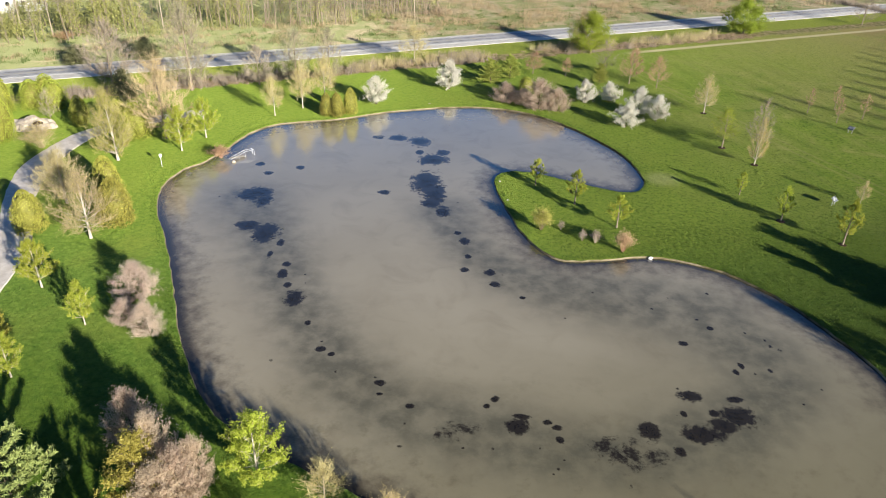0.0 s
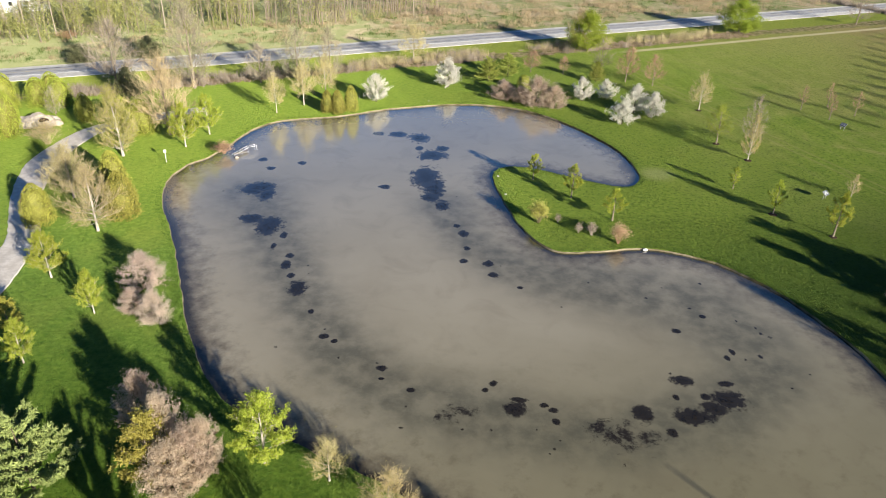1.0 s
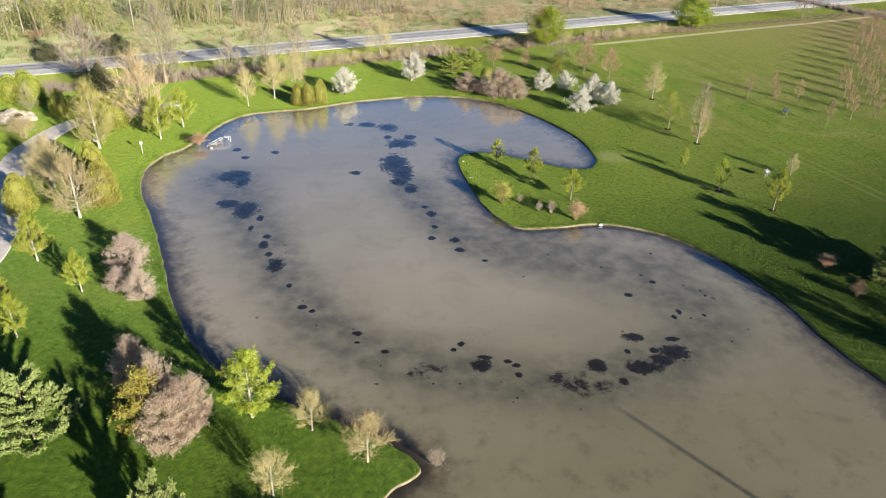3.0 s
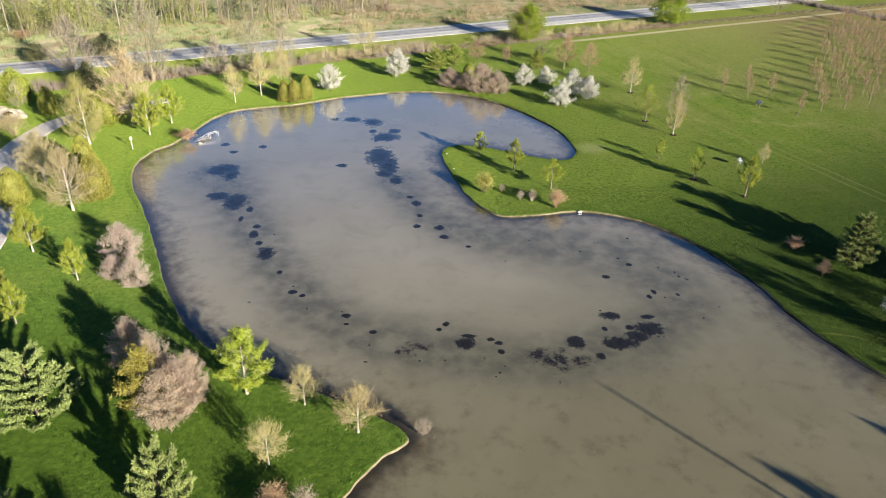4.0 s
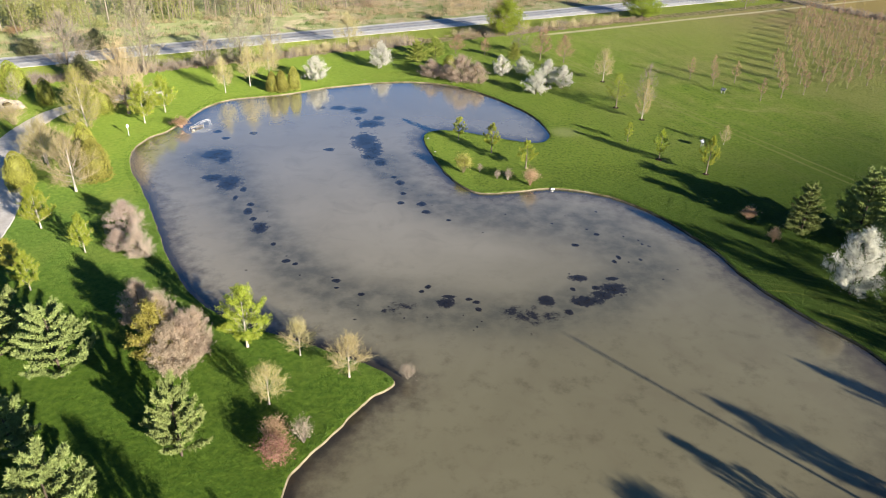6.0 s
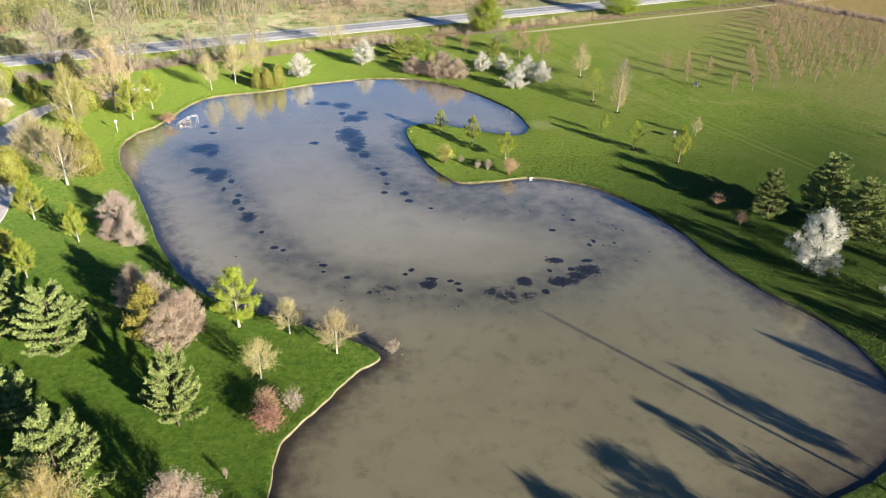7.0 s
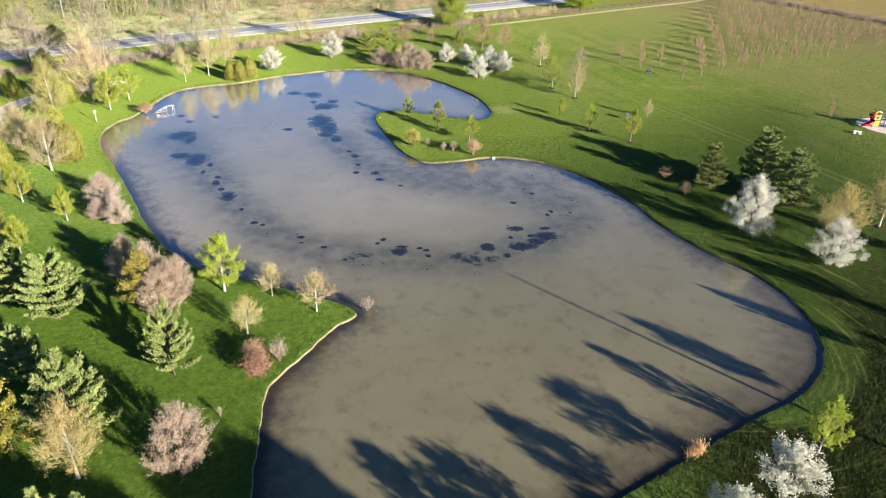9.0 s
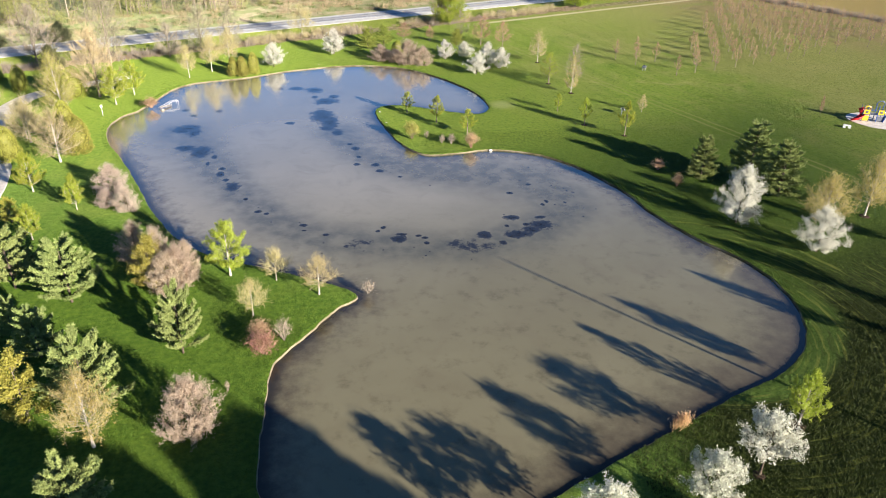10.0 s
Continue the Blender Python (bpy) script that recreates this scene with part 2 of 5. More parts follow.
    n.bump(n.noise(2.2, 2, 0.5), 0.04, 0.02)
    n.done(c, 0.5, 0.0)
    return wet(n)


def bank_material():
    n = Nodes("bank_soil")
    mid = n.noise(1.2, 4)
    sand = n.mix(n.ramp(mid, 0.3, 0.7), (0.16, 0.135, 0.085), (0.24, 0.205, 0.135))
    soil = n.mix(n.ramp(mid, 0.3, 0.7), (0.050, 0.052, 0.018), (0.13, 0.105, 0.055))
    sandy = n.ramp(n.math("SUBTRACT", n.noise(0.22, 3), n.math("MULTIPLY", n.dot((0.72, 0.30, 0)), 0.0035)), 0.26, 0.46)
    n.bump(n.noise(9, 4), 0.8, 0.05)
    return n.done(n.mix(sandy, soil, sand), 0.9, 0.2)


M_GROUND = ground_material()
M_WATER = water_material()
M_WEED = weed_material()
M_BANK = bank_material()
M_ASPHALT = plain("old_asphalt", (0.36, 0.365, 0.37), (0.44, 0.44, 0.445), 0.6, 0.8, 0.3)
M_TAR = plain("tar_seam", (0.045, 0.045, 0.048), (0.06, 0.06, 0.06), 1.0, 0.7)
M_SHOULDER = plain("pale_gravel", (0.55, 0.53, 0.48), (0.68, 0.66, 0.60), 0.8, 0.9, 0.2, relief=0.6, depth=0.03)
M_PATH = plain("path_gravel", (0.58, 0.53, 0.47), (0.72, 0.67, 0.61), 0.9, 0.9, 0.2, relief=0.7, depth=0.03)
M_PAINT = plain("white_paint", (0.74, 0.74, 0.72), (0.80, 0.80, 0.78), 3.0, 0.5)
M_YELLOW_LINE = plain("yellow_line", (0.55, 0.38, 0.05), (0.62, 0.44, 0.08), 3.0, 0.6)
M_BARK = plain("grey_bark", (0.20, 0.16, 0.12), (0.30, 0.25, 0.19), 5.0, 0.9, 0.15, relief=0.8, depth=0.02)
M_PALE_BARK = plain("pale_bark", (0.40, 0.36, 0.30), (0.54, 0.49, 0.42), 5.0, 0.85, 0.15, relief=0.6, depth=0.02)
M_DARK_BARK = plain("dark_bark", (0.085, 0.065, 0.048), (0.14, 0.11, 0.08), 5.0, 0.9, 0.15, relief=0.8, depth=0.02)
M_MULCH = plain("dark_mulch", (0.045, 0.032, 0.022), (0.08, 0.055, 0.038), 8.0, 0.95, 0.1, relief=0.9, depth=0.04)
M_STONE = plain("limestone", (0.34, 0.30, 0.245), (0.50, 0.45, 0.37), 1.5, 0.9, 0.2, relief=0.7, depth=0.05)
M_WOOD = plain("weathered_wood", (0.26, 0.22, 0.17), (0.36, 0.31, 0.25), 4.0, 0.85)
M_STEEL = plain("galvanised_steel", (0.55, 0.56, 0.57), (0.65, 0.66, 0.67), 4.0, 0.45, 0.5, 0.6)
M_RED = plain("red_plastic", (0.55, 0.012, 0.016), (0.62, 0.02, 0.022), 3.0, 0.35, 0.5, relief=0.05)
M_YELLOW = plain("yellow_plastic", (0.72, 0.43, 0.02), (0.78, 0.48, 0.03), 3.0, 0.35, 0.5, relief=0.05)
M_BLUE = plain("blue_plastic", (0.02, 0.08, 0.33), (0.025, 0.10, 0.38), 3.0, 0.35, 0.5, relief=0.05)
M_GREY = plain("grey_plastic", (0.10, 0.11, 0.14), (0.13, 0.14, 0.17), 3.0, 0.4, 0.5, relief=0.05)
M_PANEL = plain("dark_sign_panel", (0.03, 0.045, 0.07), (0.05, 0.065, 0.09), 3.0, 0.3, 0.5, relief=0.05)
M_ROOF = plain("grey_shingles", (0.10, 0.095, 0.09), (0.15, 0.14, 0.135), 2.0, 0.9)
M_GLASS = plain("window_glass", (0.02, 0.025, 0.03), (0.03, 0.035, 0.04), 2.0, 0.08, 0.6, relief=0.0)
M_SIDING = plain("white_siding", (0.70, 0.70, 0.68), (0.80, 0.80, 0.78), 1.0, 0.6)
L_LIME = leaf("lime_leaves", (0.29, 0.36, 0.03), (0.50, 0.54, 0.09))
L_YELLOW = leaf("yellow_green_leaves", (0.35, 0.335, 0.05), (0.55, 0.52, 0.12))
L_GREEN = leaf("fresh_green_leaves", (0.25, 0.32, 0.03), (0.42, 0.48, 0.07))
L_OLIVE = leaf("olive_gold_leaves", (0.28, 0.235, 0.045), (0.44, 0.375, 0.10))
L_YOUNG_PINE = leaf("yellow_green_needles", (0.21, 0.25, 0.04), (0.42, 0.45, 0.10), 0.1)
L_LIME_BUD = leaf("lime_gold_buds", (0.35, 0.345, 0.07), (0.54, 0.51, 0.15))
L_RUST_TWIG = leaf("rust_buff_twigs", (0.37, 0.28, 0.16), (0.52, 0.41, 0.25), 0.0)
L_PALE_BUD = leaf("pale_green_buds", (0.42, 0.43, 0.21), (0.60, 0.60, 0.35))
L_BUD = leaf("buff_buds", (0.52, 0.435, 0.14), (0.73, 0.63, 0.27))
L_REDBUD = leaf("reddish_buds", (0.46, 0.31, 0.18), (0.64, 0.46, 0.29))
L_GOLD = leaf("golden_buds", (0.47, 0.385, 0.10), (0.67, 0.56, 0.19))
L_WHITE = leaf("white_blossom", (0.69, 0.67, 0.57), (0.81, 0.79, 0.69), 0.35, 0.02)
L_CREAM = leaf("cream_blossom", (0.60, 0.61, 0.47), (0.80, 0.79, 0.68), 0.25, 0.02)
L_PINK = leaf("dusty_pink_blossom", (0.54, 0.43, 0.330), (0.69, 0.56, 0.44), 0.5, 0.15)
# paler copy of the pink blossom; stronger sunlight put into its colour
L_LIT_PINK = leaf("lit_pink_blossom", (0.66, 0.54, 0.44), (0.86, 0.74, 0.62), 0.5, 0.10)
L_SPRUCE = leaf("blue_green_needles", (0.195, 0.250, 0.080), (0.375, 0.425, 0.140), 0.12)
L_PINE = leaf("dark_green_needles", (0.14, 0.185, 0.050), (0.36, 0.41, 0.13), 0.05)
L_ARBOR = leaf("golden_green_scales", (0.24, 0.235, 0.040), (0.39, 0.37, 0.082), 0.2)
L_ARBOR_GREEN = leaf("bright_green_scales", (0.23, 0.275, 0.035), (0.41, 0.44, 0.075), 0.2)
# darker green for the shade painted inside dense evergreens
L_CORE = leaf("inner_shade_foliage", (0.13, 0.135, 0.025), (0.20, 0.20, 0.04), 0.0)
L_TWIG = leaf("buff_twigs", (0.35, 0.295, 0.15), (0.53, 0.455, 0.26), 0.0)
L_GREY_TWIG = leaf("grey_twigs", (0.26, 0.215, 0.165), (0.42, 0.36, 0.29), 0.0)
L_RED_TWIG = leaf("red_twigs", (0.32, 0.19, 0.12), (0.48, 0.32, 0.20), 0.0)
L_REED = leaf("dry_reeds", (0.60, 0.38, 0.18), (0.80, 0.58, 0.33), 0.3)
L_WOODS = leaf("pale_wood_leaves", (0.29, 0.32, 0.095), (0.49, 0.51, 0.18), 0.3)
L_BRUSH = leaf("brown_brush", (0.26, 0.195, 0.13), (0.44, 0.34, 0.24), 0.2)
L_BUSH = leaf("dark_bush_leaves", (0.15, 0.16, 0.075), (0.26, 0.26, 0.125), 0.15)
L_OLD_GRASS = leaf("older_grass_blades", (0.070, 0.115, 0.014), (0.135, 0.185, 0.026), 0.05)
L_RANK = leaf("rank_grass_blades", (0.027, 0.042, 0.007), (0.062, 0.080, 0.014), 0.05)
L_ROSE = leaf("rose_red_new_leaves", (0.27, 0.11, 0.09), (0.42, 0.23, 0.18), 0.1)
L_STRAW = leaf("dry_grass_blades", (0.42, 0.32, 0.18), (0.64, 0.53, 0.33), 0.3)
L_GRASS = leaf("green_grass_blades", (0.060, 0.121, 0.012), (0.105, 0.178, 0.020), 0.12)


# ---- building helpers ----
def part(name, shape, material, parent=None, label=""):
    """Links a bmesh, a (verts, faces) pair or a ready mesh as one object under a thing."""
    if isinstance(shape, bmesh.types.BMesh):
        me = bpy.data.meshes.new(name)
        shape.to_mesh(me)
        shape.free()
    elif isinstance(shape, tuple):
        me = bpy.data.meshes.new(name)
        me.from_pydata(shape[0], [], shape[1])
    else:
        me = shape
    if material and not me.materials:
        me.materials.append(material)
    ob = new(name, me)
    if parent:
        ob.parent = parent
    return tagged(ob, label)


def thing(name, m, label, category, group="", kind=""):
    ob = new(name)
    ob.matrix_world = m
    ob.empty_display_size = 0.3
    return tagged(ob, label, category, group, kind)


def box(bm, size, m=None, bevel=0.0):
    made = bmesh.ops.create_cube(bm, size=1.0, matrix=(m or Matrix()) @ Matrix.Diagonal((*size, 1)))
    if bevel:
        edges = list({e for v in made["verts"] for e in v.link_edges})
        bmesh.ops.bevel(bm, geom=edges, offset=bevel, segments=2, affect="EDGES", profile=0.6)
    return bm


def rod(bm, a, b, r0, r1=None, n=8):
    a, b = Vector(a), Vector(b)
    m = Matrix.Translation((a + b) / 2) @ (b - a).to_track_quat("Z", "Y").to_matrix().to_4x4()
    bmesh.ops.create_cone(bm, cap_ends=True, segments=n, radius1=r0, radius2=r0 if r1 is None else r1, depth=(b - a).length, matrix=m)
    return bm


class Geo:
    """Gathers many small faces quickly."""

    def __init__(self):
        self.v, self.f, self.n = [], [], 0

    def add(self, verts, faces):
        self.v.append(np.asarray(verts, float).reshape(-1, 3))
        self.f += [tuple(int(i) + self.n for i in f) for f in faces]
        self.n += len(self.v[-1])

    def tube(self, a, b, r0, r1, n=5):
        a, b = np.asarray(a, float), np.asarray(b, float)
        d = b - a
        d = d / (np.linalg.norm(d) + 1e-9)
        s = np.cross(d, (0.31, 0.87, 0.38))
        s /= np.linalg.norm(s) + 1e-9
        t = np.cross(d, s)
        ang = np.arange(n) * 2 * math.pi / n
        ring = np.cos(ang)[:, None] * s + np.sin(ang)[:, None] * t
        self.add(np.concatenate([a + ring * r0, b + ring * r1]), [(i, (i + 1) % n, n + (i + 1) % n, n + i) for i in range(n)])

    def blades(self, a, b, width, rng):
        """Thin triangles from each a to each b."""
        a, b = np.asarray(a, float), np.asarray(b, float)
        s = np.cross(b - a, rng.normal(size=a.shape))
        s *= (width / (np.linalg.norm(s, axis=1) + 1e-9))[:, None] if np.ndim(width) else width / (np.linalg.norm(s, axis=1, keepdims=True) + 1e-9)
        k = len(a)
        self.add(np.stack([a - s, a + s, b], 1), np.arange(3 * k).reshape(k, 3))

    def leaves(self, c, size, rng, bias=(0, 0, 0), slim=0.6):
        """Leaf-shaped quads round the centres c."""
        c = np.asarray(c, float)
        k = len(c)
        a = rng.normal(size=(k, 3)) + np.asarray(bias)
        a /= np.linalg.norm(a, axis=1, keepdims=True) + 1e-9
        b = np.cross(a, rng.normal(size=(k, 3)))
        b /= np.linalg.norm(b, axis=1, keepdims=True) + 1e-9
        s = (size * rng.uniform(0.6, 1.3, k))[:, None]
        self.add(np.stack([c - a * s, c + b * s * slim, c + a * s, c - b * s * slim], 1), np.arange(4 * k).reshape(k, 4))

    def mesh(self, name, material, smooth=False):
        me = bpy.data.meshes.new(name)
        me.from_pydata(np.concatenate(self.v).tolist(), [], self.f)
        me.materials.append(material)
        if smooth:
            me.polygons.foreach_set("use_smooth", np.ones(len(me.polygons), bool))
        return me


# ---- plants: each kind is grown a few times, then set out ----
def skeleton(rng, h, w, clear, limbs, twigs, rise, bottom=0.1, up=0.35, girth=1.0, vase=False):
    """Trunk and limbs as a Geo, and the twigs as arrays of starts and ends."""
    g, starts, ends = Geo(), [], []
    lean = rng.normal(size=2) * 0.02 * h
    axis = lambda z: np.array([lean[0] * (z / h) ** 2, lean[1] * (z / h) ** 2, z])
    r = (0.016 * h + 0.02) * girth
    zs = np.linspace(0, h * 0.93, 7)
    for z0, z1 in zip(zs[:-1], zs[1:]):
        g.tube(axis(z0), axis(z1), r * (1 - 0.85 * z0 / h) * (1.35 if z0 == 0 else 1), r * (1 - 0.85 * z1 / h), 7)
    zc = clear * h
    for i in range(limbs):
        s = (i + rng.uniform(0.1, 0.9)) / limbs
        rad = w / 2 * math.sin(math.pi * min(1.0, (s * 0.9 + bottom) ** 0.75)) * rng.uniform(0.75, 1.08)
        a = i * 2.4 + rng.uniform(-0.4, 0.4)
        tip = np.array([rad * math.cos(a), rad * math.sin(a), zc + (h - zc) * (0.06 + 0.94 * s)]) + axis(h) * (1, 1, 0) * s
        root_z = min(max(tip[2] - rise * rad - 0.1 * h * s, zc * 0.85), h * 0.9)
        if vase:
            root_z = zc + (0.55 * h - zc) * s
        p0 = axis(root_z)
        mid = p0 * 0.45 + tip * 0.55 + np.array([0, 0, -0.06 * rad])
        lr = 0.0042 * h * (1 - 0.5 * s) * girth
        g.tube(p0, mid, lr, lr * 0.6, 4)
        g.tube(mid, tip, lr * 0.6, lr * 0.2, 3)
        for _ in range(twigs):
            k = rng.uniform(0.3, 1.0)
            q0 = (p0 + (mid - p0) * k * 2) if k < 0.5 else (mid + (tip - mid) * (k - 0.5) * 2)
            out = tip - p0
            out = out / (np.linalg.norm(out) + 1e-9)
            d = out * 0.7 + rng.normal(size=3) * 0.55 + np.array([0, 0, up])
            q1 = q0 + d / np.linalg.norm(d) * w * rng.uniform(0.09, 0.2)
            starts.append(q0)
            ends.append(q1)
    return g, np.array(starts), np.array(ends)


def grow_leafy(seed, h, w, leaf_mat, bark, per=13, size=0.16, clear=0.22, limbs=24, twigs=7, up=0.5, loose=0.03, fit=False, core=0):
    rng = np.random.default_rng(seed)
    g, a, b = skeleton(rng, h, w, clear, limbs, twigs, 0.55, up=up)
    g.blades(a, b, 0.022, rng)
    c = Geo()
    k = rng.uniform(0.25, 1.15, (len(a), per, 1))
    pts = a[:, None] + (b - a)[:, None] * k + rng.normal(size=(len(a), per, 3)) * loose * w
    pts = pts.reshape(-1, 3)
    c.leaves(pts, size, rng, (0, 0, 0.2))
    if core:
        i = rng.integers(0, len(a), core)
        inner = a[i] + (b - a)[i] * rng.uniform(-0.3, 0.6, (core, 1)) + rng.normal(size=(core, 3)) * loose * w
        c.leaves(inner, size * 1.7, rng)
    if fit:
        h, w = float(np.quantile(pts[:, 2], 0.985)), 2 * float(np.quantile(np.hypot(pts[:, 0], pts[:, 1]), 0.96))
    return [("trunk", g.mesh("trunk", bark, True)), ("crown", c.mesh("crown", leaf_mat))], h, w


def grow_bare(seed, h, w, bud_mat, twig_mat, bark, buds=3, size=0.085, clear=0.2, limbs=26, twigs=9, rise=0.9, fine=4, girth=1.0, twig=0.024, vase=False):
    rng = np.random.default_rng(seed)
    g, a, b = skeleton(rng, h, w, clear, limbs, twigs, rise, girth=girth, vase=vase)
    t = Geo()
    t.blades(a, b, twig * 1.25, rng)
    k = rng.uniform(0.2, 0.95, (len(a), fine, 1))
    s = (a[:, None] + (b - a)[:, None] * k).reshape(-1, 3)
    d = np.repeat(b - a, fine, 0) * 0.6 + rng.normal(size=s.shape) * 0.06 * w + np.array([0, 0, 0.04 * h])
    e = s + d * rng.uniform(0.5, 1.1, (len(s), 1))
    t.blades(s, e, twig, rng)
    c = Geo()
    pick = rng.integers(0, len(s), max(8, int(len(s) * buds / 4)))
    c.leaves(s[pick] + (e - s)[pick] * rng.uniform(0.3, 1.1, (len(pick), 1)) + rng.normal(size=(len(pick), 3)) * 0.05, size, rng)
    return [("trunk", g.mesh("trunk", bark, True)), ("twigwork", t.mesh("twigwork", twig_mat)), ("bud_haze", c.mesh("bud_haze", bud_mat))], h, w


def grow_conifer(seed, h, w, needle, bark, levels=7, per=7, low=0.10, sprigs=6, tufts=4, fan=16, size=0.185, slope=0.75, blade=0.040, spread=0.34, lift=0.10, wild=0.42, splay=0.6):
    """Whorls of flat boughs; each bough is a feathered spray of needle tufts, with dark gaps between the whorls."""
    rng = np.random.default_rng(seed)
    g, c = Geo(), Geo()
    g.tube((0, 0, 0), (0, 0, h * 0.5), 0.018 * h + 0.02, 0.012 * h, 7)
    g.tube((0, 0, h * 0.5), (0, 0, h * 0.97), 0.012 * h, 0.01, 6)
    at, way = [], []
    for lv in range(levels):
        s = lv / levels
        z = h * (low + (0.92 - low) * s)
        reach = w / 2 * (1 - s) ** slope + 0.04 * w
        count = max(4, int(round(per * (1 - 0.4 * s))))
        for i in range(count):
            a = lv * 1.3 + i * 2 * math.pi / count + rng.uniform(-0.3, 0.3)
            r = reach * rng.uniform(1.1 - wild, 1.10)
            out = np.array([math.cos(a), math.sin(a), 0])
            side = np.array([-out[1], out[0], 0])
            base = np.array([0, 0, z + rng.uniform(-0.03, 0.03) * h])
            rise = lift + 0.6 * s + rng.uniform(-0.08, 0.08)
            tip = base + r * (out + np.array([0, 0, rise]))
            g.tube(base, tip, 0.004 * h * (1 - s) + 0.01, 0.006, 3)
            for k in np.linspace(0.28, 1.0, sprigs):
                for sgn in (-1, 1):
                    q = base + (tip - base) * k + np.array([0, 0, 0.10 * r * (k - 0.5) ** 2])
                    d = out * 0.75 + side * sgn * rng.uniform(0.5, 0.9) + np.array([0, 0, rise * 0.6 + rng.uniform(0.0, 0.25)])
                    d /= np.linalg.norm(d)
                    length = spread * r * (1.15 - 0.75 * k) * rng.uniform(0.7, 1.2) + 0.04 * w
                    for u in np.linspace(0.1, 1.0, tufts):
                        at.append(q + d * length * u)
                        way.append(d)
    for u in np.linspace(0.90, 1.0, 4):
        at.append(np.array([0, 0, h * u]))
        way.append(np.array([0, 0, 1.0]))
    at, way = np.array(at), np.array(way)
    p = np.repeat(at, fan, 0) + rng.normal(size=(len(at) * fan, 3)) * size * 0.22
    d = np.repeat(way * 0.9 + np.array([0, 0, 0.35]), fan, 0) + rng.normal(size=p.shape) * splay
    d /= np.linalg.norm(d, axis=1, keepdims=True)
    c.blades(p, p + d * (size * rng.uniform(0.7, 1.4, len(p)))[:, None], blade, rng)
    return [("trunk", g.mesh("trunk", bark, True)), ("needles", c.mesh("needles", needle))], h, w


def grow_arbor(seed, h, w, scales, n=14000, tips=4, size=0.075):
    """A dense evergreen of upright sprays, with several pointed tops."""
    rng = np.random.default_rng(seed)
    c, core = Geo(), bmesh.new()
    spires = [(0, 0, h, w * 0.5)]
    for i in range(tips - 1):
        a = i * 2.2 + rng.uniform(0, 1)
        spires.append((math.cos(a) * w * 0.2, math.sin(a) * w * 0.2, h * rng.uniform(0.72, 0.92), w * rng.uniform(0.28, 0.36)))
    share = np.array([s[2] * s[3] for s in spires])
    share = (share / share.sum() * n).astype(int)
    for (x, y, top, r), k in zip(spires, share):
        s, a = rng.random(k) ** 0.85, rng.uniform(0, 2 * math.pi, k)
        rad = r * np.sqrt(np.clip(np.sin(np.pi * (0.10 + 0.90 * s) ** 0.62), 0, 1)) * (1 + 0.12 * np.sin(a * 5 + s * 9)) * rng.normal(0.97, 0.07, k)
        p = np.stack([x + rad * np.cos(a), y + rad * np.sin(a), 0.04 + top * s * 0.97], 1)
        c.leaves(p, size, rng, (0, 0, 1.3), 0.5)
        # solid core added to block light; its darker green paints inner shade
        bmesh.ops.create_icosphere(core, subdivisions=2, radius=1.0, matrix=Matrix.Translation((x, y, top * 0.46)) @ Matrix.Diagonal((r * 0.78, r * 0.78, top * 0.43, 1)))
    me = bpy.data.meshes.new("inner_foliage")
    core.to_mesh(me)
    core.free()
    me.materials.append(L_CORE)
    return [("sprays", c.mesh("sprays", scales)), ("inner_foliage", me)], h, w


def grow_shrub(seed, h, w, twig_mat, bud_mat=None, stems=34, fine=14, bud=2.0, size=0.07):
    """Many stems from the ground with fine twigs and a few buds."""
    rng = np.random.default_rng(seed)
    g, t, c = Geo(), Geo(), Geo()
    tips = []
    for i in range(stems):
        a, s = i * 2.4, math.sqrt((i + 0.5) / stems)
        r = w / 2 * s * rng.uniform(0.8, 1.05)
        tip = np.array([r * math.cos(a), r * math.sin(a), h * (1 - 0.45 * s * s) * rng.uniform(0.82, 1.0)])
        foot = tip * (0.12, 0.12, 0)
        mid = foot * 0.5 + tip * 0.5 + np.array([0, 0, 0.08 * h])
        g.tube(foot, mid, 0.018, 0.012, 3)
        g.tube(mid, tip, 0.012, 0.005, 3)
        k = rng.uniform(0, 1, (fine, 1))
        q = mid + (tip - mid) * k
        e = q + (tip - mid) * 0.3 + rng.normal(size=q.shape) * 0.11 * w + np.array([0, 0, 0.05 * h])
        t.blades(q, e, 0.016, rng)
        tips.append(e)
    parts = [("brushwood", g.mesh("brushwood", twig_mat)), ("twigwork", t.mesh("twigwork", twig_mat))]
    if bud_mat:
        e = np.concatenate(tips)
        e = np.repeat(e, max(1, int(bud)), 0)
        c.leaves(e + rng.normal(size=e.shape) * 0.05 * w, size, rng)
        parts.append(("bud_haze", c.mesh("bud_haze", bud_mat)))
    return parts, h, w


GROWN = {}


def kind_of(key, grow, count, *args, **more):
    GROWN[key] = [grow(hash_of(key) + i, *args, **more) for i in range(count)]


def hash_of(s):
    return sum((i + 1) * ord(ch) for i, ch in enumerate(s)) * 13


def plant(key, name, x, y, h, w, label, category="tree", group="", turn=None, z=0.0):
    """Sets one plant of a kind at (x, y), h high and w across."""
    pick = random.randrange(len(GROWN[key]))
    parts, h0, w0 = GROWN[key][pick]
    a = random.uniform(0, 360) if turn is None else turn
    root = thing(name, Matrix.Translation((x, y, z)) @ pose(0, 0, 0, 0, 0, a) @ Matrix.Diagonal((w / w0, w / w0, h / h0, 1)), label, category, group)
    for n, me in parts:
        ob = part(n, me, None, root)
        if n != "trunk":
            tagged(ob, kind="stuff")
    return root


# ---- the pond, the land, the road ----

